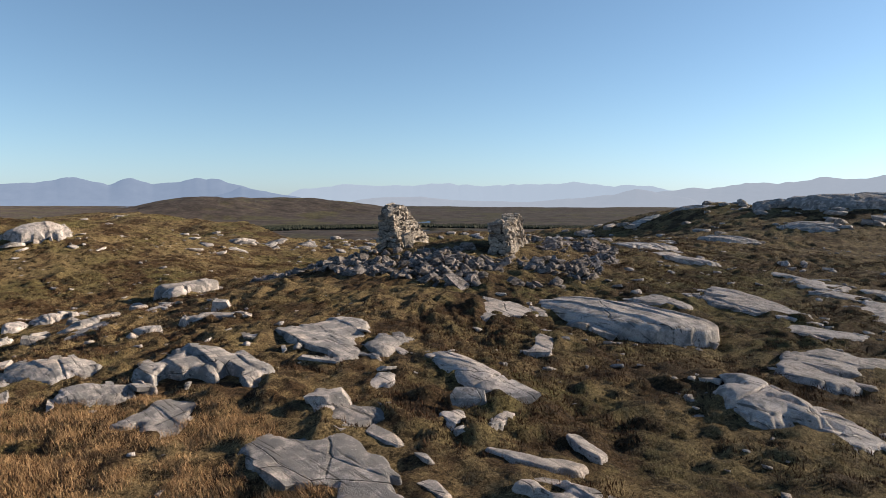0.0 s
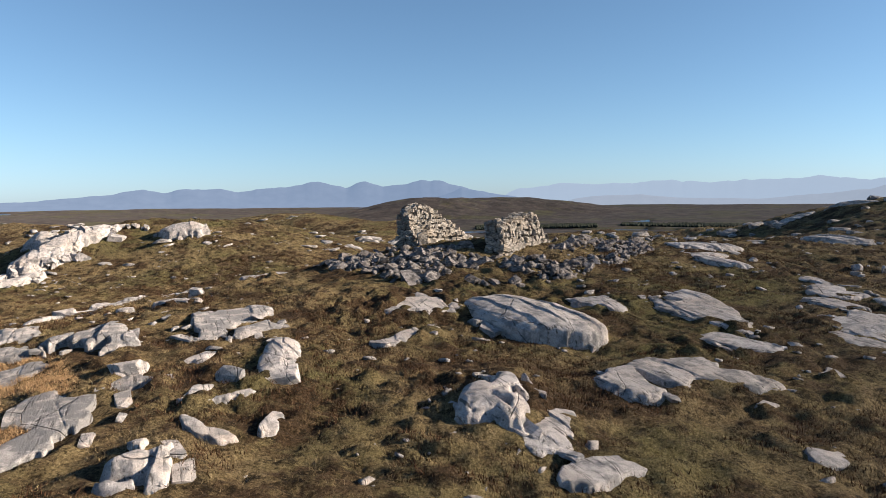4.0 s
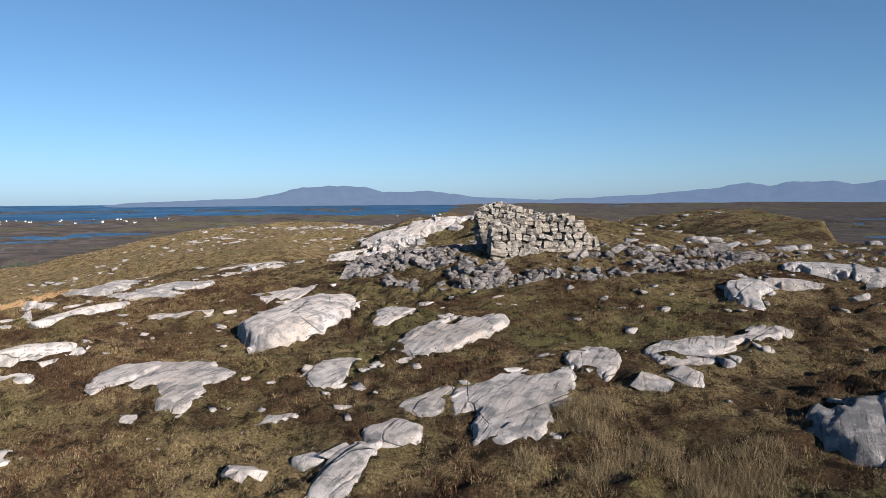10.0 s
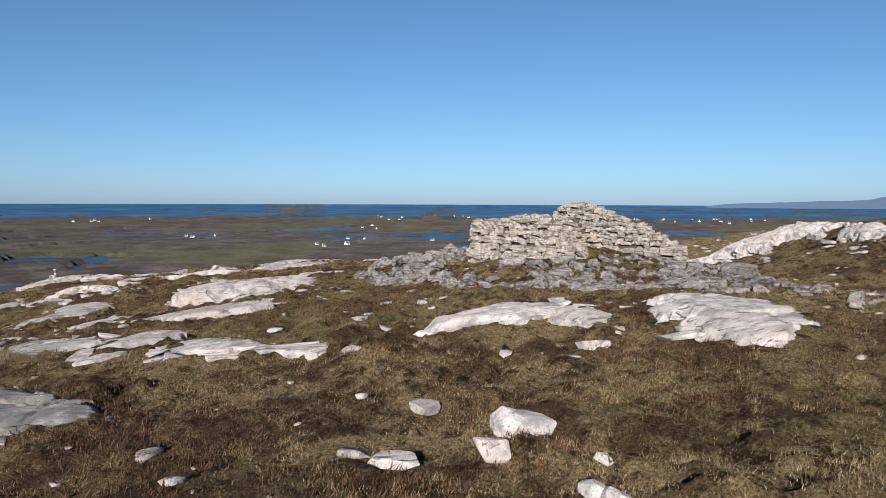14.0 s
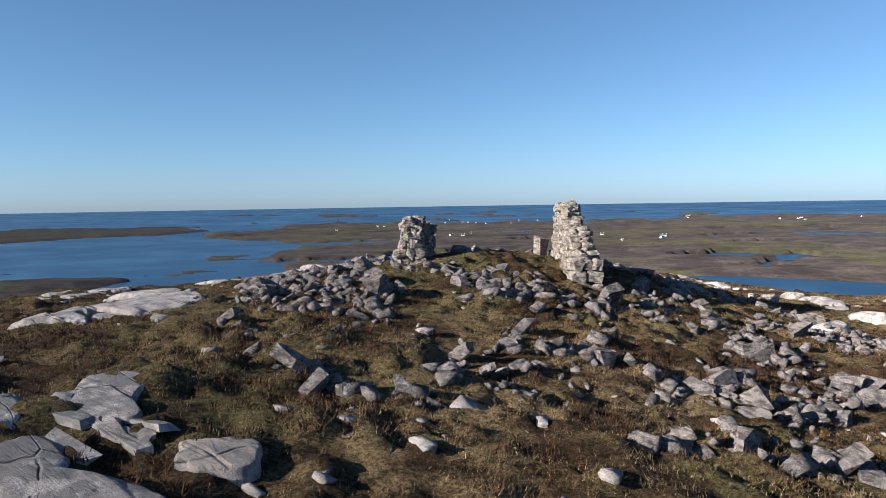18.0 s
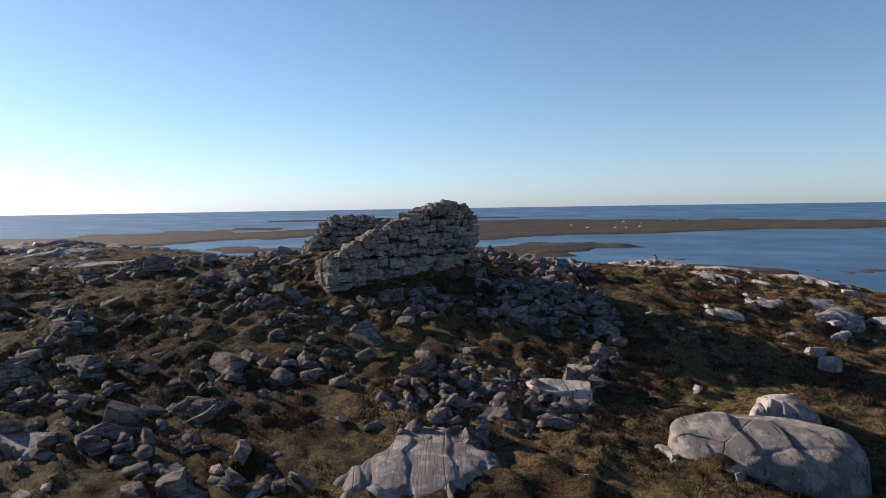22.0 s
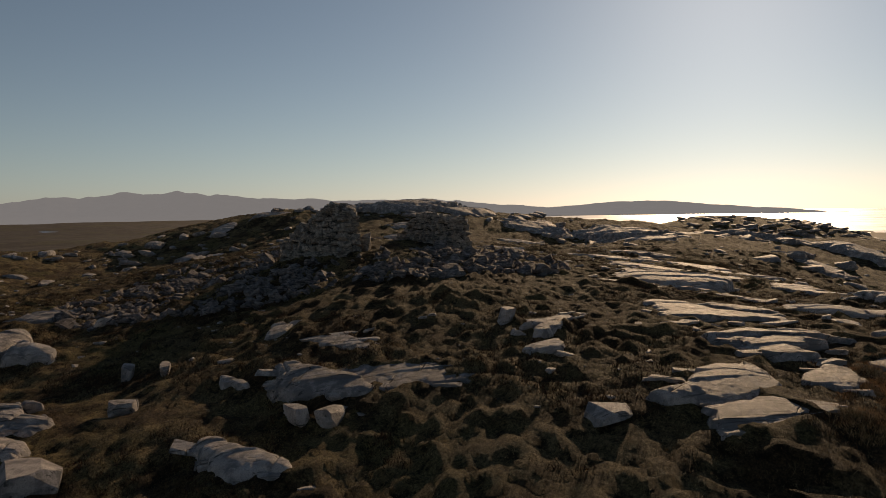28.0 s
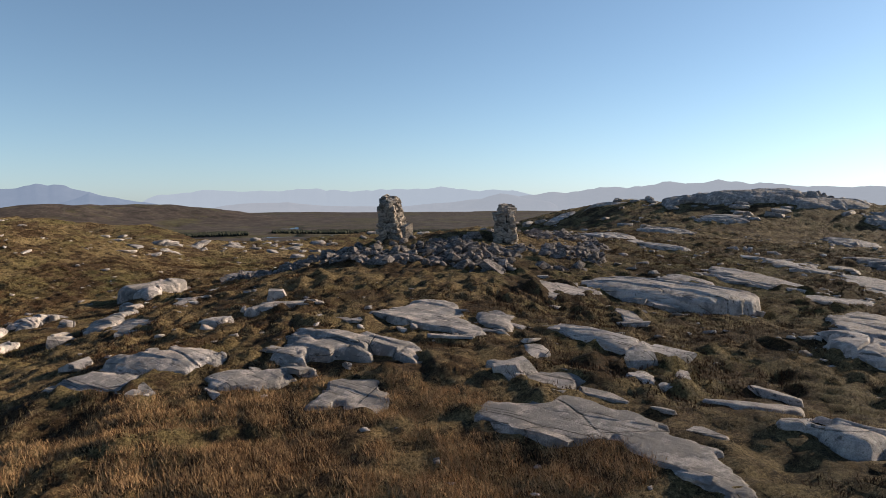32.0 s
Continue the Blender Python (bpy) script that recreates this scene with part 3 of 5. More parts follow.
def tnoise(x, y, seed):
    """Angular noise from -1 to 1: straight slopes between lattice values."""
    ix, iy = np.floor(x), np.floor(y)
    fx, fy = x - ix, y - iy
    a, b = lattice(ix, iy, seed), lattice(ix + 1, iy, seed)
    c, d = lattice(ix, iy + 1, seed), lattice(ix + 1, iy + 1, seed)
    return 2 * ((a * (1 - fx) + b * fx) * (1 - fy) + (c * (1 - fx) + d * fx) * fy) - 1


def outcrop_mesh(kind, cx, cy, w, d, h, yaw, seed, bulge, material):
    """A layered rock w long, d wide and h high that follows the lie of the land and dips under the turf at its rim."""
    size = max(w, d)
    swell = swell_of(kind, h)
    h = max(0.05, h - 0.7 * swell)
    nt, nph = (180, 56) if size > 1.6 else (108, 34) if size > 0.8 else (60, 20)
    th, rho = np.meshgrid(np.linspace(0, 2 * math.pi, nt, endpoint=False), np.linspace(0.0, 1.3, nph) ** 0.85, indexing="ij")
    rim = outline(th, bulge)
    x, y = 0.5 * w * rim * rho * np.cos(th), 0.5 * d * rim * rho * np.sin(th)
    g = radians(yaw)
    ex, ey = x * math.cos(g) - y * math.sin(g), x * math.sin(g) + y * math.cos(g)
    wx, wy = ex + cx, ey + cy
    u, v = wx * math.cos(STRIKE) + wy * math.sin(STRIKE), -wx * math.sin(STRIKE) + wy * math.cos(STRIKE)
    # broken rim: splinters along the grain of the rock, smaller chips across it
    jag = {"slab": 0.30, "dome": 0.20, "boulder": 0.05}[kind]
    pocket = smooth(0.14, 0.32, fbm(u * 0.55 + seed, v * 1.5, seed + 30, 4)) * smooth(0.15, 0.5, rho) * (kind != "boulder" and math.hypot(cx, cy) < 24) * min(1.0, size / 2.2)
    bite = tnoise(u * 0.9 + seed, v * 2.8, seed + 20) + 0.5 * tnoise(wx * 2.6, wy * 2.6 + seed, seed + 21) + 0.35 * tnoise(wx * 6, wy * 6, seed + 22) + 0.2 * tnoise(wx * 14, wy * 14, seed + 23)
    q = (rho + jag * bite * smooth(0.2, 0.9, rho) + 0.8 * pocket).clip(0, 2)
    if kind == "slab":
        p = 0.14 * (1 - q.clip(0, 1) ** 2) + 0.86 * (1 - smooth(0.88, 1.0, q)) - 1.6 * smooth(0.98, 1.25, q)
    elif kind == "dome":
        p = 0.55 * (1 - q.clip(0, 1) ** 3) + 0.45 * (1 - smooth(0.86, 1.0, q)) - 1.2 * smooth(0.98, 1.2, q)
    else:
        p = (1 - q.clip(0, 1) ** 5) ** 0.5 - 0.9 * smooth(0.97, 1.15, q)
    # top: broad flat facets tilted against one another
    sides = random.Random(seed * 7 + 1)
    facets = np.full(th.shape, 1.15)
    for n in range(4):
        turn, steep = sides.uniform(0, 2 * math.pi), sides.uniform(0.1, 0.55)
        facets = np.minimum(facets, 1.0 + sides.uniform(0.0, 0.2) - steep * (x / (0.5 * w) * math.cos(turn) + y / (0.5 * d) * math.sin(turn)))
    facets = facets.clip(0.35, 1.15)
    off = np.where(p > 0, h * facets, max(h, 0.22)) * p
    body = smooth(0.0, 0.3, p)
    relief = 0.6 if kind == "boulder" else min(size, 1.6 if math.hypot(cx, cy) < 24 else 5)
    # sheets split away along the grain, and joints across it
    run = v * 1.7 + 0.5 * tnoise(u * 0.35 + seed, v * 0.5, seed + 4) + 0.12 * vnoise(u * 2.5, v * 2.5, seed + 14)
    step = run - np.floor(run)
    sheet = step * (1 - smooth(0.93, 1.0, step)) * (0.3 + 0.9 * tnoise(u * 0.5, np.floor(run) * 3.7, seed + 5)).clip(0, 1)
    off = off + body * (min(0.07, 0.35 * h + 0.01) * sheet + 0.05 * relief * tnoise(wx * 0.8 + seed, wy * 0.8, seed + 6) * min(1, 2.5 * h) + 0.03 * fbm(wx * 2.5, wy * 2.5, seed + 7, 4))
    across = np.abs(np.sin(u * 0.95 + 0.7 * tnoise(v * 0.7, u * 0.25, seed + 8) + seed))
    along = np.abs(np.sin(v * 1.25 + 0.6 * tnoise(u * 0.5, v * 0.3, seed + 10) + 2.2 * seed))
    off = off - body * (0.018 if kind == "boulder" else min(0.05, 0.25 * h)) * (1 - smooth(0.0, 0.05, np.minimum(across, along + 0.01)))
    if kind == "boulder":
        off = off * (1 + 0.08 * vnoise(wx * 0.9 + seed, wy * 0.9, seed + 9))
        x, y = x * (1 + 0.06 * smooth(0.2, 0.9, p)), y * (1 + 0.06 * smooth(0.2, 0.9, p))
    spot = (cx, cy, 0.5 * w, 0.5 * d, g, swell, bulge)
    lie = bare_height(wx, wy) - float(bare_height(cx, cy))
    if kind == "boulder":
        lie = lie * (1 - 0.8 * smooth(0.0, 0.4, p))
    z = lie + off + 0.015 * smooth(-0.1, 0.3, p) - 0.2 * smooth(1.05, 1.25, rho) + swell / (1 + (rock_reach(wx, wy, spot) ** 2 / 2.2) ** 2)
    return grid_mesh(kind, x.T, y.T, z.T, True, [material])


def swell_of(kind, h):
    return {"slab": 0.8, "dome": 0.55}.get(kind, 0.0) * min(h, 0.5)


KIND_LABEL = {
    "slab": ("flat_rock", "flat pale grey granite slab bedded in the turf"),
    "dome": ("rock_outcrop", "rounded whaleback of pale grey granite in the turf"),
    "boulder": ("boulder", "large rounded grey granite boulder on the turf"),
    "block": ("rock_block", "angular pale granite block lying on the turf"),
}


def outcrop(kind, x, y, w, d, h, yaw, seed, bulge=(), label=""):
    name, text = KIND_LABEL[kind]
    if kind == "block":
        me = stone_mesh(1200 + seed, GRANITE, 0.55, name, 8)
        ob = new(name, me)
        ob.matrix_basis = pose(x, y, float(bare_height(x, y)) + 0.32 * h, 6 * math.sin(seed), 8 * math.cos(seed * 2), yaw) @ Matrix.Diagonal((w, d, h * 1.5, 1))
    else:
        me = outcrop_mesh(kind, x, y, w, d, h, yaw, seed, bulge, LICHENED if "lichen" in label else GRANITE)
        me.name = name
        ob = new(name, me)
        ob.matrix_basis = pose(x, y, float(bare_height(x, y)), 0, 0, yaw)
        if max(w, d) > 1.5:
            splinters(ob, x, y, w, d, h, yaw, seed, bulge, swell_of(kind, h))
    tagged(ob, label or text, "rock", group="granite outcrops")
    ROCK_SPOTS.append((x, y, 0.5 * w, 0.5 * d, radians(yaw), swell_of(kind, h), bulge))
    return ob


def stone_mesh(seed, material, blocky=0.7, name="stone", cuts=4):
    """An angular broken stone about 1 across: a skewed block with its corners struck off."""
    rnd = random.Random(seed)
    bm = bmesh.new()
    sy, sz, skew = rnd.uniform(0.6, 1.0), rnd.uniform(0.6, 0.95), 0.13 + 0.25 * (1 - blocky)
    for x in (-0.5, 0.5):
        for y in (-0.5, 0.5):
            for z in (-0.5, 0.5):
                bm.verts.new((x + rnd.uniform(-skew, skew), (y + rnd.uniform(-skew, skew)) * sy, (z + rnd.uniform(-skew, skew)) * sz))
    bmesh.ops.convex_hull(bm, input=bm.verts)
    for _ in range(cuts):
        way = Vector((rnd.gauss(0, 1), rnd.gauss(0, 1), rnd.gauss(0, 1))).normalized()
        reach = max(v.co @ way for v in bm.verts)
        bmesh.ops.bisect_plane(bm, geom=bm.verts[:] + bm.edges[:] + bm.faces[:], plane_co=way * reach * rnd.uniform(0.62, 0.85), plane_no=way, clear_outer=True)
        bmesh.ops.delete(bm, geom=bm.faces[:], context="FACES_ONLY")
        bmesh.ops.convex_hull(bm, input=bm.verts)
        bmesh.ops.delete(bm, geom=[v for v in bm.verts if not v.link_faces], context="VERTS")
    bmesh.ops.triangulate(bm, faces=bm.faces[:])
    me = bpy.data.meshes.new(name)
    bm.to_mesh(me)
    bm.free()
    me.materials.append(material)
    return me


SPLINTERS = []


def splinters(ob, x, y, w, d, h, yaw, seed, bulge, swell):
    """Split sheets and broken pieces of a rock, lying along its grain at the rim."""
    if not SPLINTERS:
        SPLINTERS.extend((stone_mesh(1700 + k, GRANITE, 0.85, "splinter", 3), stone_mesh(1720 + k, LICHENED, 0.85, "splinter", 3)) for k in range(6))
    rnd = random.Random(seed + 500)
    dark = ob.data.materials[0] == LICHENED
    g, base = radians(yaw), float(bare_height(x, y))
    for _ in range(3 + int(min(5, w))):
        th = rnd.uniform(0, 2 * math.pi)
        reach = float(outline(np.array(th), bulge)) * rnd.uniform(0.82, 1.08)
        px, py = 0.5 * w * reach * math.cos(th), 0.5 * d * reach * math.sin(th)
        wx, wy = x + px * math.cos(g) - py * math.sin(g), y + px * math.sin(g) + py * math.cos(g)
        size = rnd.uniform(0.22, 0.62)
        up = float(bare_height(wx, wy)) - base + 0.75 * swell + 0.02
        part("splinter", rnd.choice(SPLINTERS)[int(dark)], ob, at=pose(px, py, up, rnd.uniform(-12, 12), rnd.uniform(-8, 8), math.degrees(STRIKE) - yaw + rnd.gauss(0, 14)) @ Matrix.Diagonal((size * 1.3, size * rnd.uniform(0.35, 0.7), max(0.10, 0.5 * h) * rnd.uniform(0.8, 1.3), 1)))


def wall_block(seed, name="stone"):
    """A roughly squared building stone, 1 x 1 x 1."""
    rnd = random.Random(seed)
    bm = bmesh.new()
    for sx in (-0.5, 0.5):
        for sy in (-0.5, 0.5):
            for sz in (-0.5, 0.5):
                k = rnd.uniform(0.80, 0.98)
                bm.verts.new((sx * k, sy * rnd.uniform(0.82, 1.0), sz * rnd.uniform(0.80, 0.98)))
                bm.verts.new((sx * 0.99 * rnd.uniform(0.9, 1), sy * rnd.uniform(0.4, 0.7), sz * rnd.uniform(0.5, 0.8)))
    bmesh.ops.convex_hull(bm, input=bm.verts)
    bmesh.ops.delete(bm, geom=[v for v in bm.verts if not v.link_faces], context="VERTS")
    me = bpy.data.meshes.new(name)
    bm.to_mesh(me)
    bm.free()
    me.materials.append(MASONRY)
    return me


# ---- the ruin ----
def ruin_wall(cx, cy, length, thick, angle, foot, profile, seed, label):
    """A broken dry-stone wall; profile gives (share of the length, height of the top)."""
    rnd = random.Random(seed)
    root = new("tower_ruin")
    root.matrix_basis = pose(cx, cy, 0, 0, 0, angle)
    tagged(root, label, "ruin", group="remains of the tower")
    us, zs = [p[0] for p in profile], [p[1] for p in profile]
    blocks = [wall_block(seed * 50 + k) for k in range(5)] + [stone_mesh(seed * 80 + k, MASONRY, 0.75, "stone", 5) for k in range(12)]

    def top_at(u):
        return float(np.interp(u / length + 0.5, us, zs))

    n = 22
    cu = np.linspace(-0.5, 0.5, n) * (length - 0.16)
    cz = np.array([top_at(u) - 0.2 for u in cu])
    sec_y = np.array([-1, -0.42, 0.42, 1]) * (thick / 2 - 0.12)
    x = np.repeat(cu[:, None], 4, 1)
    y = np.repeat(sec_y[None], n, 0) * (1 + 0.08 * vnoise(x * 3, x * 0 + seed, seed))
    z = np.stack([cu * 0 + foot - 0.6, cz, cz, cu * 0 + foot - 0.6], 1)
    # core toned far below the face stones, so gaps between them read dark
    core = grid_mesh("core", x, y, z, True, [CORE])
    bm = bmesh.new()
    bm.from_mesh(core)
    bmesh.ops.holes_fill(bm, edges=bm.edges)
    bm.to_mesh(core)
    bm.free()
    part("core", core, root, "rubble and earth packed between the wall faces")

    laid = []

    def lay(u, v, z0, along, high, deep, turn):
        laid.append((rnd.choice(blocks), pose(u, v, z0 + high / 2, rnd.uniform(-14, 14), rnd.gauss(0, 13), turn + rnd.uniform(-16, 16)) @ Matrix.Diagonal((along, deep, high, 1))))

    z0 = foot - 0.35
    while z0 < max(zs):
        low = z0 < foot + 0.45
        high = rnd.uniform(0.22, 0.34) if low else rnd.uniform(0.15, 0.25)
        for side in (-1, 1):
            u = -length / 2 + rnd.uniform(0, 0.1)
            while u < length / 2 - 0.08:
                along = rnd.uniform(0.26, 0.60) if low else rnd.uniform(0.15, 0.33)
                along = min(along, length / 2 - u + 0.05)
                mid = u + along / 2
                if z0 + 0.6 * high < top_at(mid) + rnd.uniform(-0.06, 0.06):
                    taper = min(0.17 * max(0, z0 - foot), 0.5 * thick - 0.24)
                    lay(mid, side * (thick / 2 - 0.13 - taper + rnd.uniform(-0.025, 0.025)), z0 + rnd.uniform(-0.05, 0.05), along * 1.0, high * rnd.uniform(0.9, 1.15), rnd.uniform(0.28, 0.38), 0 if side < 0 else 180)
                u += along
        for end in (-1, 1):
            v = -thick / 2 + 0.12
            while v < thick / 2 - 0.1:
                along = min(rnd.uniform(0.2, 0.5), thick / 2 - v + 0.02)
                if z0 + 0.6 * high < top_at(end * (length / 2 - 0.1)):
                    lay(end * (length / 2 - 0.13 + rnd.uniform(-0.03, 0.03)), v + along / 2, z0, along, high * 1.05, 0.32, 90)
                v += along
        z0 += high
    u = -length / 2 + 0.1
    while u < length / 2 - 0.1:
        for k in range(3):
            s = rnd.uniform(0.16, 0.36)
            lay(u + rnd.uniform(-0.1, 0.1), rnd.uniform(-0.32, 0.32) * thick * 0.75, top_at(u) - 0.16 + rnd.uniform(-0.06, 0.05), s, s * rnd.uniform(0.5, 0.75), s * rnd.uniform(0.7, 1), rnd.uniform(0, 180))
        u += 0.15
    for me, m in laid[:300]:
        part("stone", me, root, at=m)
    cos, tris, base = [], [], 0
    for me, m in laid[300:]:
        mm = np.array(m)
        c = np.array([v.co[:] for v in me.vertices])
        cos.append(c @ mm[:3, :3].T + mm[:3, 3])
        tris += [(p.vertices[0] + base, p.vertices[i] + base, p.vertices[i + 1] + base) for p in me.polygons for i in range(1, len(p.vertices) - 1)]
        base += len(c)
    if cos:
        tagged(part("packed_rubble", triangles_mesh("packed_rubble", np.concatenate(cos), np.array(tris), MASONRY), root), kind="stuff")
    return root


# ---- scattered rubble of the fallen tower ----
RUBBLE_REACH = [(0, 13.0), (30, 12.5), (60, 10.5), (90, 7.5), (120, 6.0), (150, 6.5), (180, 7.0), (210, 7.0), (240, 6.0), (270, 6.5), (300, 8.0), (330, 12.0), (360, 13.0)]


def rubble_spots(count, seed, smallest, largest):
    rnd = random.Random(seed)
    spots = []
    while len(spots) < count:
        a, reach = rnd.uniform(0, 360), rnd.random() ** 0.54
        far = float(np.interp(a, [p[0] for p in RUBBLE_REACH], [p[1] for p in RUBBLE_REACH]))
        if rnd.random() > (far / 12) ** 0.9:
            continue
        rad = 1.6 + (far - 1.6) * reach
        x, y = 0.3 - rad * math.sin(radians(a)), 3.8 + rad * math.cos(radians(a))
        clump = float(fbm(np.array(x / 1.7), np.array(y / 1.7), 205, 3))
        if rnd.random() > 0.52 + 1.9 * clump:
            continue
        if abs(x - 0.3) < 1.6 and 1.5 < y < 6.5:
            continue
        if in_wall(x, y, 0.75 * rnd.random() ** 0.5 + 0.1):
            continue
        s = smallest + (largest - smallest) * rnd.random() ** 1.9
        spots.append((x, y, s, rnd.uniform(0, 360), rnd.uniform(-38, 38), rnd.uniform(-38, 38), rnd.uniform(0.45, 1.05), rnd.randrange(14)))
    return spots


def in_wall(x, y, room=0.0):
    for cx, cy, half_l, half_t, ang in ((2.49, 2.91, 1.95, 0.55, 72.3), (-1.63, 5.1, 2.4, 0.55, 74.4)):
        c, s = math.cos(radians(ang)), math.sin(radians(ang))
        u, v = (x - cx) * c + (y - cy) * s, -(x - cx) * s + (y - cy) * c
        if abs(u) < half_l + room and abs(v) < half_t + room:
            return True
    return False


def build_rubble():
    shapes = [stone_mesh(300 + k, RUBBLE, 0.55 + 0.03 * k, "rubble_stone") for k in range(14)]
    for x, y, s, rz, rx, ry, sq, k in rubble_spots(300, 11, 0.26, 0.62):
        z = float(ground_height(x, y)) + 0.10 * s
        ob = new("rubble_stone", shapes[k])
        ob.matrix_basis = pose(x, y, z, rx, ry, rz) @ Matrix.Diagonal((s, s * sq, s * (0.36 + 0.03 * k), 1))
        tagged(ob, "angular grey stone fallen from the ruined tower", "stone", group="fallen stones")
    join_stones("small_rubble", rubble_spots(2400, 12, 0.08, 0.36), shapes, "loose grey rubble strewn round the ruin")


def join_stones(name, spots, shapes, label, flat=0.6, sink=0.10):
    cos, tris, base = [], [], 0
    data = []
    for me in shapes:
        c = np.array([v.co[:] for v in me.vertices])
        f = np.array([p.vertices[:] for p in me.polygons])
        data.append((c, f))
    xs, ys = np.array([p[0] for p in spots]), np.array([p[1] for p in spots])
    gz = ground_height(xs, ys)
    for (x, y, s, rz, rx, ry, sq, k), g in zip(spots, gz):
        c, f = data[k]
        m = np.array(pose(x, y, g + sink * s, rx, ry, rz) @ Matrix.Diagonal((s, s * sq, s * flat, 1)))
        cos.append(c @ m[:3, :3].T + m[:3, 3])
        tris.append(f + base)
        base += len(c)
    me = triangles_mesh(name, np.concatenate(cos), np.concatenate(tris), shapes[0].materials[0])
    tagged(new(name, me), label, "stones", kind="stuff")


# ---- grass ----
def build_grass(name, label, material, count, blades, tall, wide, seed, patch, low, high, inner, outer, centre=(0, 0)):
    rng = np.random.default_rng(seed)
    r = np.sqrt(rng.uniform(inner ** 2, outer ** 2, count * 3))
    a = rng.uniform(0, 2 * math.pi, count * 3)
    x, y = centre[0] + r * np.sin(a), centre[1] + r * np.cos(a)
    v = fbm(x / patch, y / patch, seed, 3)
    keep = (v > low) & (v < high)
    for spot in ROCK_SPOTS:
        close = np.hypot(x - spot[0], y - spot[1]) < 2 * max(spot[2], spot[3])
        keep[close] &= rock_reach(x[close], y[close], spot) > 0.96
    x, y = x[keep][:count], y[keep][:count]
    z = ground_height(x, y) - 0.03
    n = len(x)
    lean = rng.normal(0, 0.55, (n, blades, 2)) + np.array([-0.15, 0.1])
    h = tall * rng.uniform(0.5, 1.25, (n, blades, 1)) * rng.uniform(0.6, 1.3, (n, 1, 1))
    root = np.stack([x, y, z], -1)[:, None, :] + np.concatenate([rng.normal(0, 0.05 + 0.25 * tall, (n, blades, 2)), np.zeros((n, blades, 1))], -1)
    turn = rng.uniform(0, 2 * math.pi, (n, blades))
    side = np.stack([np.cos(turn), np.sin(turn), 0 * turn], -1) * wide * 0.5
    tip = root + np.concatenate([lean * h * 0.8, h], -1)
    co = np.stack([root - side, root + side, tip], 2).reshape(-1, 3)
    tris = np.arange(len(co)).reshape(-1, 3)
    tagged(new(name, triangles_mesh(name, co, tris, material)), label, "grass", kind="stuff")


# ---- the place ----
outcrop("slab", -1.52, -14.93, 3.37, 1.85, 0.09, 120, 1, (0.09, 0.04, -0.18, 0.22, -0.07, -0.08, 0.07, -0.06), "flat grey lichened granite slab bedded in the turf")
outcrop("slab", -1.76, -13.05, 1.17, 1.08, 0.07, 139, 2, (0, -0, -0.04, 0.04, 0.05, -0.05, -0.01, -0.06), "flat grey lichened granite slab bedded in the turf")
outcrop("dome", -8.15, -10.10, 2.50, 1.25, 0.19, 150, 3, (0, 0, -0.01, -0.04, -0.02, 0.04), "rounded grey lichened granite outcrop in the turf")
outcrop("slab", -8.85, -11.00, 1.90, 0.90, 0.14, 150, 4, (-0, 0, -0, -0.02, -0.02, 0.03, 0.04, 0.03), "flat grey lichened granite slab bedded in the turf")
outcrop("slab", -6.44, -11.64, 1.57, 0.79, 0.12, 176, 5, (-0, 0, -0.07, -0.03, -0.08, -0.01), "flat grey lichened granite slab bedded in the turf")
outcrop("dome", -4.95, -10.66, 2.82, 1.97, 0.22, 141, 6, (0.01, 0, -0.13, -0.09, -0.01, -0.02, 0.02, 0.03), "rounded grey lichened granite outcrop in the turf")
outcrop("slab", -3.17, -8.69, 2.76, 2.28, 0.12, 108, 7, (-0.02, 0.01, -0.21, -0.12, 0.08, 0.06), "flat grey lichened granite slab bedded in the turf")
outcrop("slab", -4.89, -12.67, 1.46, 1.24, 0.06, 115, 8, (0.01, -0.01, -0.09, -0.02, 0.08, -0.05, 0.06, 0.01), "flat grey lichened granite slab bedded in the turf")
outcrop("dome", -1.61, -9.36, 1.62, 0.77, 0.15, 84, 9, (-0, 0, -0.06, 0.02, -0.06, 0.05, -0.04, 0.02), "rounded grey lichened granite outcrop in the turf")
outcrop("dome", -1.48, -11.41, 0.79, 0.49, 0.11, 83, 10, (0.01, -0, 0.12, 0.03, -0.11, -0.01, -0.03, 0))
outcrop("dome", -2.34, -12.49, 0.96, 0.48, 0.15, 97, 11, (0, -0, 0.03, 0.09, -0.07, 0.04, -0.04, 0))
outcrop("dome", 0.13, -11.04, 2.66, 0.82, 0.22, 117, 12, (-0, -0, 0, 0.04, -0.03, 0.03, -0.03, 0.02))
outcrop("slab", -0.29, -13.13, 0.61, 0.44, 0.06, 83, 13, (-0, 0, -0.05, -0.1, 0.07, -0.09, -0.03, -0.01))
outcrop("slab", 0.41, -13.16, 1.45, 0.26, 0.09, 64, 14, (0, 0, -0.04, -0.02, 0.02, 0.04, 0.01, 0.04))
outcrop("slab", 1.57, -13.88, 1.01, 0.30, 0.06, 105, 15, (0.01, -0, 0.09, -0.01, -0.08, -0.01, -0.05, 0.02))
outcrop("slab", 0.84, -14.57, 1.12, 0.40, 0.07, 157, 16, (0.17, 0.13, 0.21, -0.25, -0.1, -0.15, -0.09, 0.06))
outcrop("dome", 0.88, -16.16, 1.55, 1.26, 0.28, 145, 17, (-0.01, -0.01, -0.08, -0.13))
outcrop("slab", 8.57, -3.81, 3.71, 1.75, 0.19, 126, 18, (-0, -0.01, -0.16, 0, -0.01, 0.04))
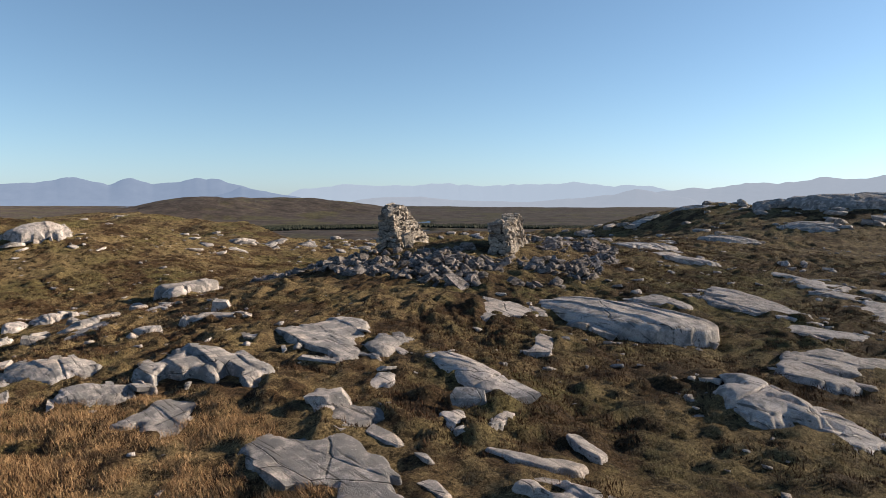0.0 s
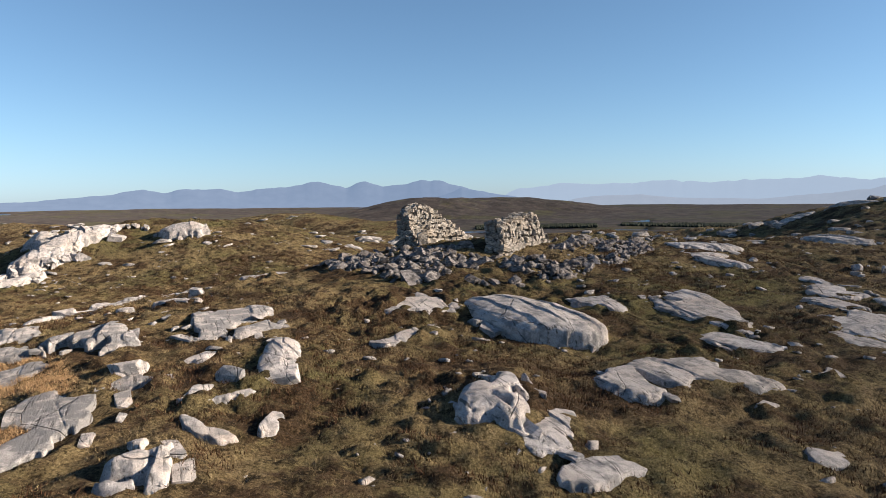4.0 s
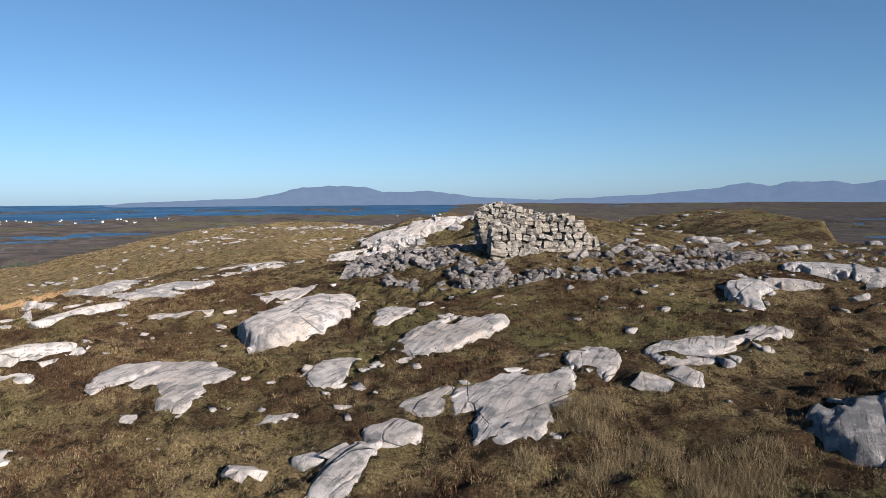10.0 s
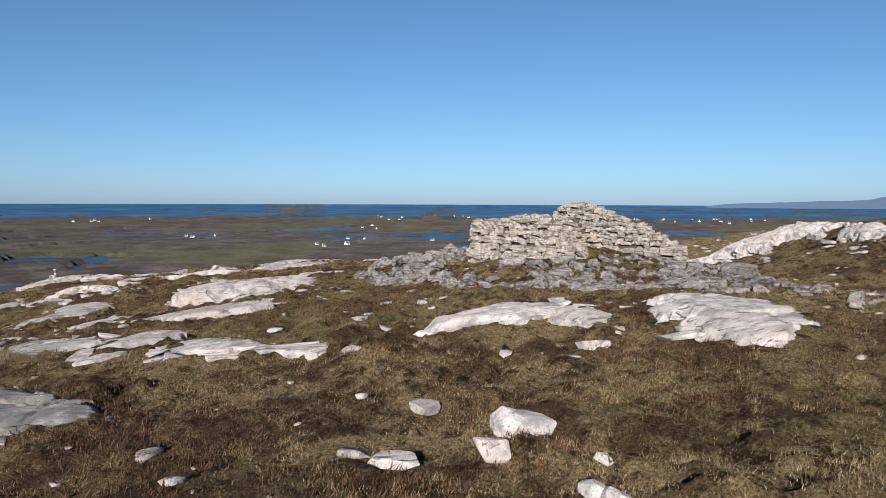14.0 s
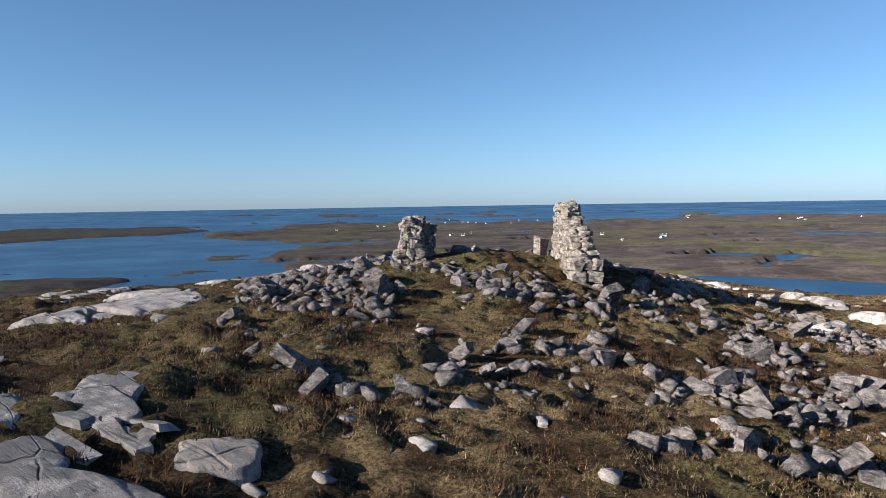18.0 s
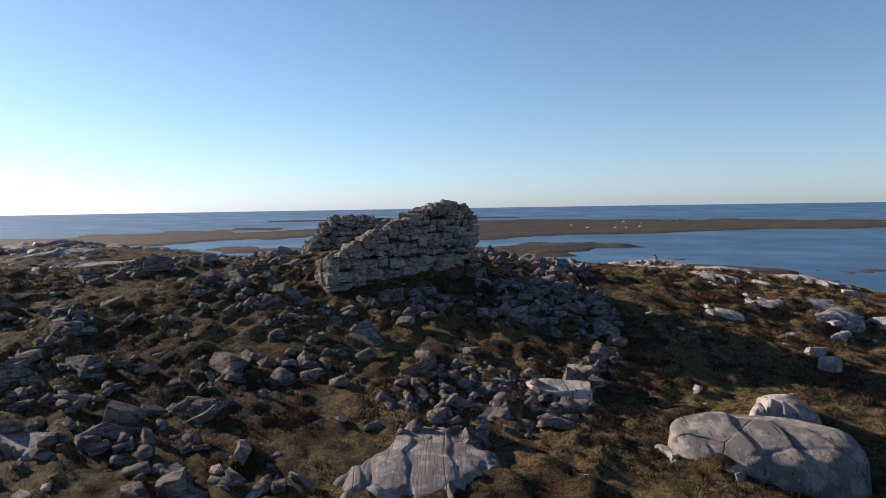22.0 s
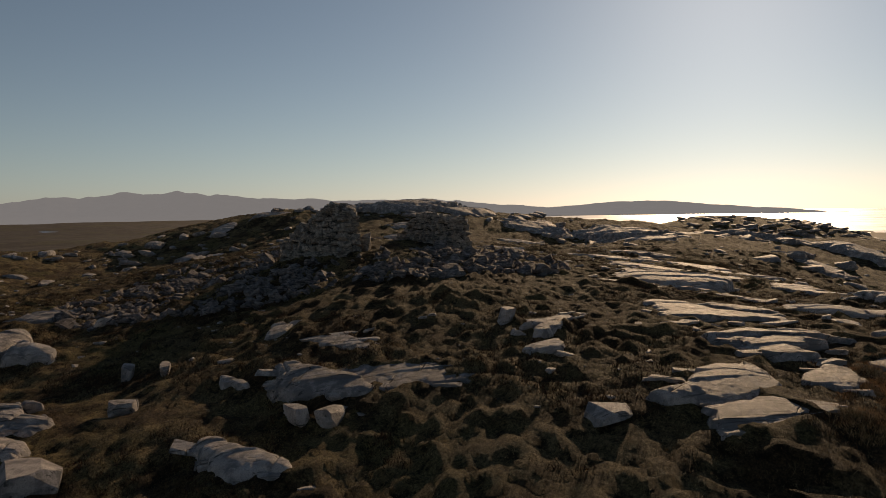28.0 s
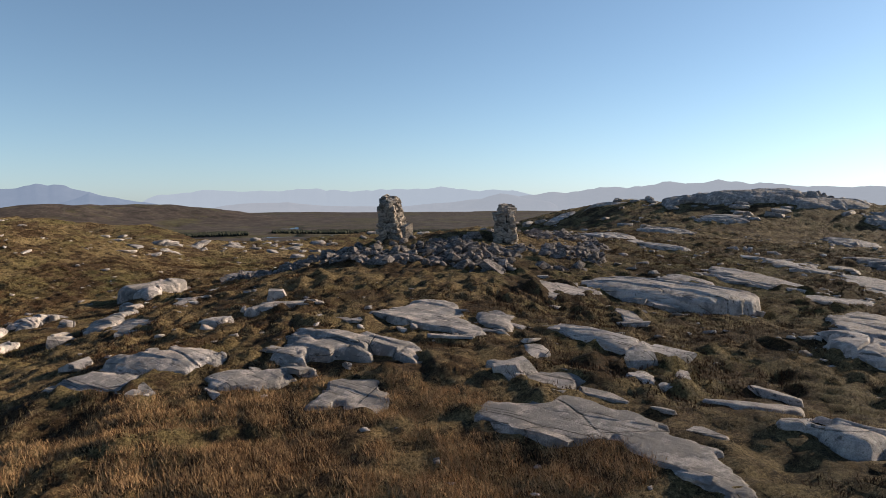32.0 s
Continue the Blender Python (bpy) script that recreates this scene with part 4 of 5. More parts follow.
outcrop("slab", 9.23, -6.52, 2.20, 1.07, 0.15, 154, 19, (0.01, -0, -0.03, -0.03, -0.05, 0.02, 0.04, -0.03))
outcrop("slab", 7.93, -9.32, 3.17, 1.97, 0.22, -154, 20, (0.04, 0.05, 0.06, 0.22, -0.14, -0.11, 0.07, -0.05))
outcrop("dome", 4.9, -12.1, 2.50, 1.35, 0.42, 95, 21, (0.01, -0, 0.12, -0.08, -0.02, 0.02, -0.01, 0.03))
outcrop("slab", 5.81, -12.94, 1.82, 0.82, 0.15, 82, 22, (0.02, 0.01, 0.18, 0.01, -0.01, -0.01, -0.05, -0.03))
outcrop("slab", 6.72, -13.89, 1.50, 0.72, 0.15, 48, 23, (0.02, 0.02, 0.04, -0.1, -0.09, -0.08, -0.1, -0.01))
outcrop("slab", 9.86, -12.08, 0.71, 0.56, 0.09, 47, 24, (0.01, -0, -0.08, -0.06, 0.01, 0.05, 0.05, 0.02))
outcrop("dome", 6.12, -3.97, 1.67, 1.46, 0.22, 157, 25, (0, 0, -0.03, 0.04, 0.02, 0, 0.04, 0.01))
outcrop("slab", 12.83, -4.51, 3.19, 2.02, 0.15, 146, 26, (0, 0, -0.15, -0.02, -0.01, 0.05, 0.04, -0.01))
outcrop("slab", 12.23, -2.36, 1.35, 0.67, 0.12, 146, 27, (0.01, 0.02, -0.18, -0.1, 0, -0.11, -0.01, 0.06))
outcrop("slab", 12.64, 0.09, 3.48, 1.39, 0.07, 97, 28, (-0, 0.01, 0.25, 0.03, 0.17, 0.03, 0.01, -0.04))
outcrop("dome", 13.77, -1.81, 0.95, 0.57, 0.15, 171, 29, (-0.01, -0, -0.08, -0.05, -0, -0.04, -0.04, -0.05))
outcrop("slab", 12.18, -2.50, 1.77, 0.95, 0.14, 168, 30, (-0, -0, -0.22, -0.02, 0.02, 0.07))
outcrop("slab", 11.86, -5.73, 1.16, 0.75, 0.12, 117, 31, (-0.01, 0.02, 0.25, 0.09, 0.05, -0.01))
outcrop("dome", 12.62, -6.51, 0.99, 0.80, 0.15, -160, 32, (-0, 0, -0.08, 0, -0.03, 0.02, -0.05, 0.02))
outcrop("dome", 13.34, -7.56, 1.76, 0.74, 0.15, 144, 33, (-0, 0, 0.03, -0.01, -0.08, -0))
outcrop("slab", 10.91, -8.02, 1.06, 0.40, 0.07, 102, 34, (0.01, -0, -0.02, -0.11, 0.02, -0.02, 0.02, 0.04))
outcrop("dome", 12.59, -8.78, 0.52, 0.40, 0.15, 114, 35, (0, 0, -0.03, 0.01, 0.03, -0.02, 0.07, -0.03))
outcrop("slab", 12.60, -7.85, 0.43, 0.33, 0.06, 53, 36, (-0, 0, -0.04, -0.12, 0.09, -0.06, -0.03, -0.02))
outcrop("slab", 9.35, -10.16, 0.53, 0.34, 0.06, -140, 37, (-0, 0, 0.02, 0.04, 0.08, -0.11))
outcrop("dome", 9.46, 5.78, 2.59, 1.13, 0.19, 50, 38, (0, 0, 0.13, -0.06, -0.09, -0.04, -0.01, -0.03))
outcrop("dome", 9.54, 8.50, 3.53, 2.57, 0.28, -141, 39, (-0.01, -0, -0.05, 0.1, 0.01, -0.03, -0.01, 0.03))
outcrop("dome", 9.62, 4.31, 2.97, 1.24, 0.19, 133, 40, (0.02, -0.02, -0.1, -0.05, 0.02, 0.03, 0.09, -0.04))
outcrop("dome", 16.84, -0.51, 3.26, 2.08, 0.22, 92, 41, (-0.01, 0, 0.03, 0.09, -0.03, 0.08), "rounded grey lichened granite outcrop in the turf")
outcrop("slab", 12.36, 13.14, 0.91, 0.45, 0.07, 166, 42, (0, 0, -0.11, -0.07, -0.04, -0.08))
outcrop("slab", 12.74, 13.41, 0.54, 0.33, 0.07, 174, 43, (-0.01, 0, 0.08, -0.07, -0.05, -0.05, 0.02, -0.05))
outcrop("slab", 12.20, 13.96, 0.75, 0.35, 0.07, 126, 44, (0.01, -0, 0.06, -0.08, 0.06, 0.03, -0.01, 0.04))
outcrop("slab", 12.76, 14.46, 1.05, 0.47, 0.07, 133, 45, (-0.02, 0.08, -0.12, -0.01, -0.09, -0.18, 0.1, -0.06))
outcrop("slab", 8.17, 15.13, 2.23, 0.84, 0.09, 108, 46, (0.01, 0, 0.14, 0.09, 0.03, 0.1, -0.01, -0.03), "flat grey lichened granite slab bedded in the turf")
outcrop("slab", 9.32, 15.46, 1.30, 1.02, 0.11, 107, 47, (0.01, 0.02, 0.1, 0.11, 0.1, -0.04, 0.01, -0.07), "flat grey lichened granite slab bedded in the turf")
outcrop("slab", 8.27, 17.01, 1.98, 0.73, 0.11, 142, 48, (0.08, -0.06, 0.25, 0.2, 0.02, 0.17, -0.12, -0), "flat grey lichened granite slab bedded in the turf")
outcrop("slab", 6.98, 16.65, 0.81, 0.65, 0.07, 167, 49, (0, -0, 0.02, 0.06, -0.1, -0.08))
outcrop("slab", -2.99, 14.92, 1.45, 1.12, 0.07, -136, 50, (0, -0.01, -0.16, -0.03), "flat grey lichened granite slab bedded in the turf")
outcrop("dome", -8.10, 11.50, 2.40, 1.85, 0.20, 95, 51, (-0, -0, 0.07, -0.12, -0.03, -0.06), "rounded grey lichened granite outcrop in the turf")
outcrop("slab", -7.93, 7.55, 1.06, 0.41, 0.09, 64, 52, (-0, 0, 0.03, 0.02, -0.08, 0.05, -0.01, -0.04))
outcrop("slab", -8.42, -0.32, 1.30, 1.05, 0.09, -172, 53, (-0, 0, 0.01, 0.09, -0.04, -0.06, 0.02, 0.04))
outcrop("slab", -8.84, -2.47, 2.28, 0.60, 0.12, 91, 54, (0, -0, 0.07, 0.19, 0.05, -0.01))
outcrop("dome", -10.50, -3.60, 2.50, 0.95, 0.24, 87, 55, (-0, -0, -0.08, -0.15, -0.01, -0.03), "rounded grey lichened granite outcrop in the turf")
outcrop("slab", -10.89, -1.75, 1.27, 0.28, 0.07, 81, 56, (0, 0, -0.06, -0.01, -0.09, -0.09))
outcrop("dome", -13.80, 0.94, 2.16, 1.23, 0.28, 81, 57, (0, -0, -0.02, -0.04, -0.01, 0.08, -0.03, -0.01), "rounded grey lichened granite outcrop in the turf")
outcrop("dome", -14.62, -0.27, 1.37, 0.76, 0.25, 104, 58, (-0, -0, 0.02, -0.05, 0.04, -0.03, 0.07, 0.01))
outcrop("dome", -13.06, -4.58, 1.87, 0.74, 0.25, 87, 59, (0.02, 0, 0.15, -0.23, -0.06, -0.02, -0.03, 0.03))
outcrop("slab", -6.15, -6.28, 1.66, 0.67, 0.09, 163, 60, (0.01, 0.01, -0.14, -0.14, -0.03, -0.06, 0, 0.03))
outcrop("slab", -7.48, -6.85, 0.88, 0.48, 0.06, 144, 61, (-0, 0, 0.05, -0.07, -0.12, -0.03))
outcrop("slab", 1.34, -5.42, 2.25, 1.61, 0.09, 78, 62, (-0, 0, 0.04, 0.16, -0.08, 0.02))
outcrop("slab", 1.90, -8.37, 2.09, 0.57, 0.09, 75, 63, (0, 0, -0.04, 0.04, -0.09, -0, 0.05, 0.02))
outcrop("slab", -9.81, -4.81, 3.28, 1.14, 0.09, 115, 64, (-0, -0.01, 0.12, 0.1, 0.01, 0.04, -0.02, 0.03), "flat grey lichened granite slab bedded in the turf")
outcrop("boulder", 4.25, -5.8, 4.9, 2.45, 0.44, -40, 102, (0.03, 0.0, -0.05, 0.03, 0.03, 0.04), "long flat-topped grey granite boulder, split near one end")
outcrop("boulder", -11.55, 7.45, 2.9, 1.95, 0.62, 35, 103, (0, 0, 0.04, 0.05), "large rounded grey boulder with lichen on the turf")
outcrop("dome", -11.3, 5.75, 1.5, 1.0, 0.46, 80, 104, (0.05, 0.1, 0.12, -0.1, 0.1, 0.05))
outcrop("slab", -25.01, -1.22, 1.91, 4.12, 0.19, 62, 51)
outcrop("slab", -37.44, 0.48, 5.83, 11.99, 0.25, 76, 52)
outcrop("slab", -41.00, -8.33, 5.21, 10.84, 0.12, 85, 53)
outcrop("dome", 16.23, 14.89, 3.36, 2.23, 0.31, -24, 11)
outcrop("dome", -44.42, 14.80, 5.46, 5.09, 0.50, 58, 12)
outcrop("dome", -22.99, 16.10, 3.75, 2.2, 0.75, 29, 4)
outcrop("block", 0.03, -12.56, 0.52, 0.31, 0.36, -4, 1)
outcrop("block", -2.23, -12.63, 0.64, 0.44, 0.28, 8, 2)
outcrop("block", 13.61, -2.45, 0.53, 0.48, 0.22, 30, 3)
outcrop("block", 12.50, -8.74, 0.51, 0.31, 0.20, 57, 4)
outcrop("block", 11.26, 6.46, 0.46, 0.29, 0.20, 87, 5)
outcrop("block", 14.90, 6.08, 0.38, 0.34, 0.30, 88, 6)
outcrop("block", 14.85, 6.39, 0.40, 0.36, 0.34, 86, 7)
outcrop("block", 15.76, 6.15, 0.35, 0.21, 0.20, 87, 8)
outcrop("block", 16.20, 5.21, 0.46, 0.36, 0.12, -265, 9)
outcrop("block", 15.54, 7.28, 0.21, 0.14, 0.12, 80, 10)
outcrop("block", 16.33, 7.33, 0.28, 0.17, 0.16, 78, 11)
outcrop("block", 16.50, 7.57, 0.28, 0.17, 0.16, 76, 12)
outcrop("block", -11.53, -4.17, 0.58, 0.35, 0.34, -115, 13)
outcrop("block", -14.83, -1.92, 0.77, 0.69, 0.40, -23, 14)
outcrop("block", -12.45, -0.58, 0.53, 0.32, 0.20, -30, 15)
outcrop("block", -11.28, -4.81, 0.55, 0.50, 0.28, 17, 16)
outcrop("block", -9.80, -8.98, 0.65, 0.59, 0.22, 16, 17)
outcrop("block", 0.72, -12.03, 0.70, 0.64, 0.30, -246, 18)
outcrop("block", 14.48, 4.83, 0.38, 0.34, 0.15, -187, 19)
outcrop("block", 10.27, 12.52, 0.39, 0.24, 0.15, -188, 20)
outcrop("block", -6.13, -5.25, 0.51, 0.31, 0.30, 1, 21)
outcrop("block", -0.18, -13.63, 0.31, 0.28, 0.20, -30, 22)
outcrop("block", -8.00, 7.59, 0.93, 0.56, 0.25, -149, 23)
outcrop("block", -11.23, 1.43, 0.54, 0.32, 0.30, -128, 24)
outcrop("block", -10.78, 0.67, 0.46, 0.27, 0.25, -130, 25)

outcrop("dome", 1.4, -18.1, 3.0, 2.4, 0.31, 15, 41)
for n, (x, y, w, dd, h, yaw) in enumerate(((18, 36, 2.6, 1.5, 0.4, 10), (22.5, 34, 3.4, 2.0, 0.8, -20), (27, 30, 4, 2.4, 0.9, 30), (30, 26, 8, 4, 1.5, -50), (33, 21, 5, 3, 1.0, -60), (35, 15, 6, 3.5, 1.1, 100), (37, 8, 7, 4, 1.2, 80),
                                      (39, 0, 7, 4, 1.0, 95), (38, -9, 6, 3.5, 0.9, 70), (35, -17, 6, 3, 0.7, 60), (30, -24, 5, 3, 0.6, 40), (24, 20, 3.5, 2, 0.4, -30), (27, 12, 4, 2, 0.4, 60), (28, 3, 4, 2.2, 0.4, 70), (26, -8, 4, 2, 0.35, 50))):
    outcrop("dome", x, y, w * 1.25, dd * 1.3, h * 0.75, yaw, 60 + n, (0.1 * math.sin(n), 0.1 * math.cos(3 * n), 0.1 * math.sin(5 * n), 0.08), "weathered grey lichened granite ridge above the moor")

def crag(x, y, w, d, yaw, count, biggest, seed):
    """A broken crag: angular blocks heaped along a rib of rock."""
    rnd = random.Random(seed)
    root = new("crag")
    root.matrix_basis = pose(x, y, float(bare_height(x, y)), 0, 0, yaw)
    shapes = [stone_mesh(1500 + seed * 10 + k, GRANITE, 0.8, "rock", 5) for k in range(6)]
    g = radians(yaw)
    for _ in range(count):
        u, v = rnd.uniform(-0.5, 0.5) * w, rnd.gauss(0, 0.22) * d
        s = biggest * rnd.uniform(0.35, 1.0)
        gz = float(bare_height(x + u * math.cos(g) - v * math.sin(g), y + u * math.sin(g) + v * math.cos(g))) - float(bare_height(x, y))
        rise = 0.55 * biggest * max(0, 1 - (2 * u / w) ** 2) * max(0, 1 - (2 * v / d) ** 2)
        part("rock", rnd.choice(shapes), root, at=pose(u, v, gz + rise + 0.1 * s, rnd.uniform(-25, 25), rnd.uniform(-25, 25), rnd.uniform(0, 360)) @ Matrix.Diagonal((s, s * rnd.uniform(0.5, 0.9), s * rnd.uniform(0.5, 0.9), 1)))
    tagged(root, "broken crag of pale angular granite blocks on the moor", "crag", group="crags")


for n, (x, y, w, dd, h, yaw) in enumerate(((-28.9, 10.6, 6.0, 2.4, 1.0, 80), (-28.4, 13.8, 4.0, 2.0, 0.8, 75), (-32.0, 12.9, 5.0, 2.2, 0.9, 150), (-38.7, 12.8, 6.0, 3.0, 0.9, 100), (-27.0, 6.0, 4.5, 1.8, 0.5, 70), (-35.0, 8.5, 5.0, 2.0, 0.6, 90))):
    outcrop("dome", x, y, w, dd, h, yaw, 140 + n, (0.08 * math.sin(n), 0.05, 0.08 * math.cos(2 * n), 0.06), "pale split granite rib along the brow of the moor")
crag(-28.3, 9.6, 4.6, 2.6, 80, 30, 0.95, 1)
crag(-28.9, 12.8, 4.6, 3.0, 70, 34, 1.05, 2)
crag(-31.8, 13.4, 4.6, 2.6, 150, 20, 0.95, 3)
crag(-27.6, 15.6, 3.2, 2.0, 60, 20, 0.8, 4)
crag(-38.5, 13.0, 7.0, 3.4, 100, 24, 1.2, 6)
build_ground()
ruin_wall(2.45, 2.92, 3.72, 0.86, 72.3, 2.05, [(0, 3.34), (0.08, 3.38), (0.3, 3.45), (0.55, 3.62), (0.75, 3.5), (0.88, 3.1), (1, 2.6)], 3, "broken dry-stone wall of squared grey blocks, crumbling at one end")
ruin_wall(-1.63, 5.1, 4.6, 0.82, 74.4, 2.1, [(0, 3.55), (0.06, 3.85), (0.16, 3.98), (0.3, 3.9), (0.5, 3.55), (0.75, 3.1), (1, 2.55)], 4, "tall broken dry-stone wall of grey rubble, stepping down to one end")
build_rubble()


def field_spots(count, seed, smallest, largest, lo, hi, a0, a1, patch):
    rnd = random.Random(seed)
    spots = []
    while len(spots) < count:
        r, a = math.sqrt(rnd.uniform(lo * lo, hi * hi)), radians(rnd.uniform(a0, a1))
        x, y = -r * math.sin(a), r * math.cos(a)
        if rnd.random() > 0.25 + 1.8 * float(fbm(np.array(x / patch), np.array(y / patch), seed, 3)) or in_wall(x, y):
            continue
        spots.append((x, y, smallest + (largest - smallest) * rnd.random() ** 2.2, rnd.uniform(0, 360), rnd.uniform(-14, 14), rnd.uniform(-14, 14), rnd.uniform(0.5, 1.0), rnd.randrange(8)))
    return spots


pebbles = [stone_mesh(700 + k, GRANITE, 0.4 + 0.05 * k, "loose_rock") for k in range(8)]
grey_rocks = [stone_mesh(720 + k, LICHENED, 0.4 + 0.05 * k, "loose_rock", 6) for k in range(8)]
join_stones("scattered_rocks", field_spots(1300, 21, 0.05, 0.34, 4, 27, 0, 360, 2.6), pebbles, "pale granite fragments scattered in the turf", 0.35, 0.04)
join_stones("slope_rocks", field_spots(700, 22, 0.2, 1.2, 24, 60, 30, 112, 7), grey_rocks, "pale rocks dotted over the brown moorland slope", 0.22, 0.0)
join_stones("spur_rocks", field_spots(500, 24, 0.7, 2.6, 170, 275, 50, 100, 25), grey_rocks, "pale rocks dotted over the long heathery spur", 0.3, 0.02)
join_stones("knoll_rocks", field_spots(500, 25, 0.8, 2.6, 78, 112, 252, 282, 14), grey_rocks, "dark rocks along the crest of a knoll", 0.22, 0.0)
join_stones("ridge_rocks", field_spots(500, 23, 0.3, 1.5, 24, 44, 215, 390, 7), grey_rocks, "grey rocks dotted over the rocky ridge", 0.4, 0.02)

build_grass("dry_grass", "tussocks of straw-coloured moor grass", STRAW, 6000, 20, 0.07, 0.006, 401, 1.6, 0.12, 9, 6, 22)
build_grass("short_grass", "short tan and olive turf grass", BLADES, 150000, 6, 0.045, 0.008, 402, 3.0, -9, 9, 6, 21)
build_grass("tussock_grass", "orange-brown tussocks of purple moor grass", TUSSOCK, 6000, 30, 0.085, 0.006, 404, 0.9, 0.16, 9, 9, 21)
build_grass("long_grass", "long tan and rust-brown moor grass in tufts", RUST, 9000, 30, 0.095, 0.008, 405, 0.7, -0.1, 9, 0, 5.3, (-6.8, -16.9))
build_grass("straw_patch", "pale straw-coloured patch of long dry grass", STRAW, 800, 26, 0.17, 0.005, 406, 0.7, -0.02, 9, 0, 1.7, (15.2, -4.0))
build_grass("heather", "dark brown heather clumps", LING, 36000, 8, 0.08, 0.018, 403, 1.3, 0.04, 9, 6, 22)


# ---- far woods, cairn and houses ----
def build_woods():
    cos, tris, base = [], [], 0
    rng = np.random.default_rng(5)
    for a0, a1, r0, r1, n in ((4, 14, 1750, 1900, 1300), (-14, 2, 1800, 1980, 1900), (92, 103, 760, 830, 260), (20, 27, 1900, 2000, 300)):
        a, r = np.radians(rng.uniform(a0, a1, n)), rng.uniform(r0, r1, n)
        x, y = -r * np.sin(a), r * np.cos(a)
        z = ground_height(x, y)
        h, w = rng.uniform(5, 9, n), rng.uniform(3, 6, n)
        for k in range(n):
            ring = [(x[k] + w[k] * math.cos(q) * rng.uniform(0.7, 1.2), y[k] + w[k] * math.sin(q) * rng.uniform(0.7, 1.2), z[k] + h[k] * 0.35) for q in np.arange(5) * 1.2566]
            cos += [(x[k], y[k], z[k] - 1), *ring, (x[k] + rng.uniform(-1, 1), y[k], z[k] + h[k])]
            tris += [(base + 1 + i, base + 1 + (i + 1) % 5, base + 6) for i in range(5)] + [(base, base + 1 + (i + 1) % 5, base + 1 + i) for i in range(5)]
            base += 7
    tagged(new("far_woods", triangles_mesh("far_woods", np.array(cos), np.array(tris), WOOD_GREEN)), "dark conifer plantations on the bog", "woods", kind="stuff")


WOOD_GREEN = plain_material("conifer", (0.02, 0.026, 0.02), (0.05, 0.055, 0.04), 0.08)
LIME = plain_material("whitewash", (0.66, 0.65, 0.62), (0.78, 0.77, 0.74), 0.8)
SLATE = plain_material("slate_roof", (0.06, 0.06, 0.07), (0.12, 0.12, 0.13), 1.2, 0.7)
PANE = plain_material("dark_pane", (0.02, 0.025, 0.03), (0.04, 0.045, 0.05), 1.0, 0.25)


def box(w, d, h, x=0, y=0, z=0):
    bm = bmesh.new()
    bmesh.ops.create_cube(bm, size=1, matrix=Matrix.Translation((x, y, z + h / 2)) @ Matrix.Diagonal((w, d, h, 1)))
    return bm


def mesh_of(name, bm, material):
    me = bpy.data.meshes.new(name)
    bm.to_mesh(me)
    bm.free()
    me.materials.append(material)
    return me


def cottage():
    """A white gabled cottage: walls, roof, chimneys, door and windows."""
    root = new("house")
    w, d, h = 9.0, 5.2, 2.5
    part("wall", mesh_of("wall", box(w, d, h + 2, 0, 0, -2), LIME), root)
    gable = [(-w / 2, -d / 2, h), (-w / 2, d / 2, h), (-w / 2, 0, h + 2.2), (w / 2, -d / 2, h), (w / 2, d / 2, h), (w / 2, 0, h + 2.2)]
    part("gable", mesh_from("gable", gable, [(0, 1, 2), (3, 5, 4), (0, 3, 4, 1)], LIME, False), root)
    e = 0.35
    roof = [(-w / 2 - e, -d / 2 - e, h - 0.25), (w / 2 + e, -d / 2 - e, h - 0.25), (w / 2 + e, 0, h + 2.4), (-w / 2 - e, 0, h + 2.4), (w / 2 + e, d / 2 + e, h - 0.25), (-w / 2 - e, d / 2 + e, h - 0.25)]
    roof += [(x, y, z - 0.18) for x, y, z in roof]
    part("roof", mesh_from("roof", roof, [(0, 1, 2, 3), (3, 2, 4, 5), (7, 6, 9, 8), (8, 9, 11, 10), (0, 6, 7, 1), (5, 4, 10, 11), (0, 3, 9, 6), (3, 5, 11, 9), (1, 7, 8, 2), (2, 8, 10, 4)], SLATE, False), root, "dark slate roof")
    for x in (-w / 2 + 0.6, w / 2 - 0.6):
        part("chimney", mesh_of("chimney", box(0.9, 0.8, 1.6, x, 0, h + 1.9), LIME), root)
    for side in (-1, 1):
        for x in (-4, 4) if side < 0 else (-4, 0, 4):
            part("window", mesh_of("window", box(1.2, 0.12, 1.2, x, side * d / 2, 1.1), PANE), root, "dark window")
    part("door", mesh_of("door", box(1.1, 0.14, 2.1, 0, -d / 2, 0.05), PANE), root, "dark door")
    return tagged(root, "white gabled cottage with a dark slate roof on the coastal plain", "house", group="coastal houses")


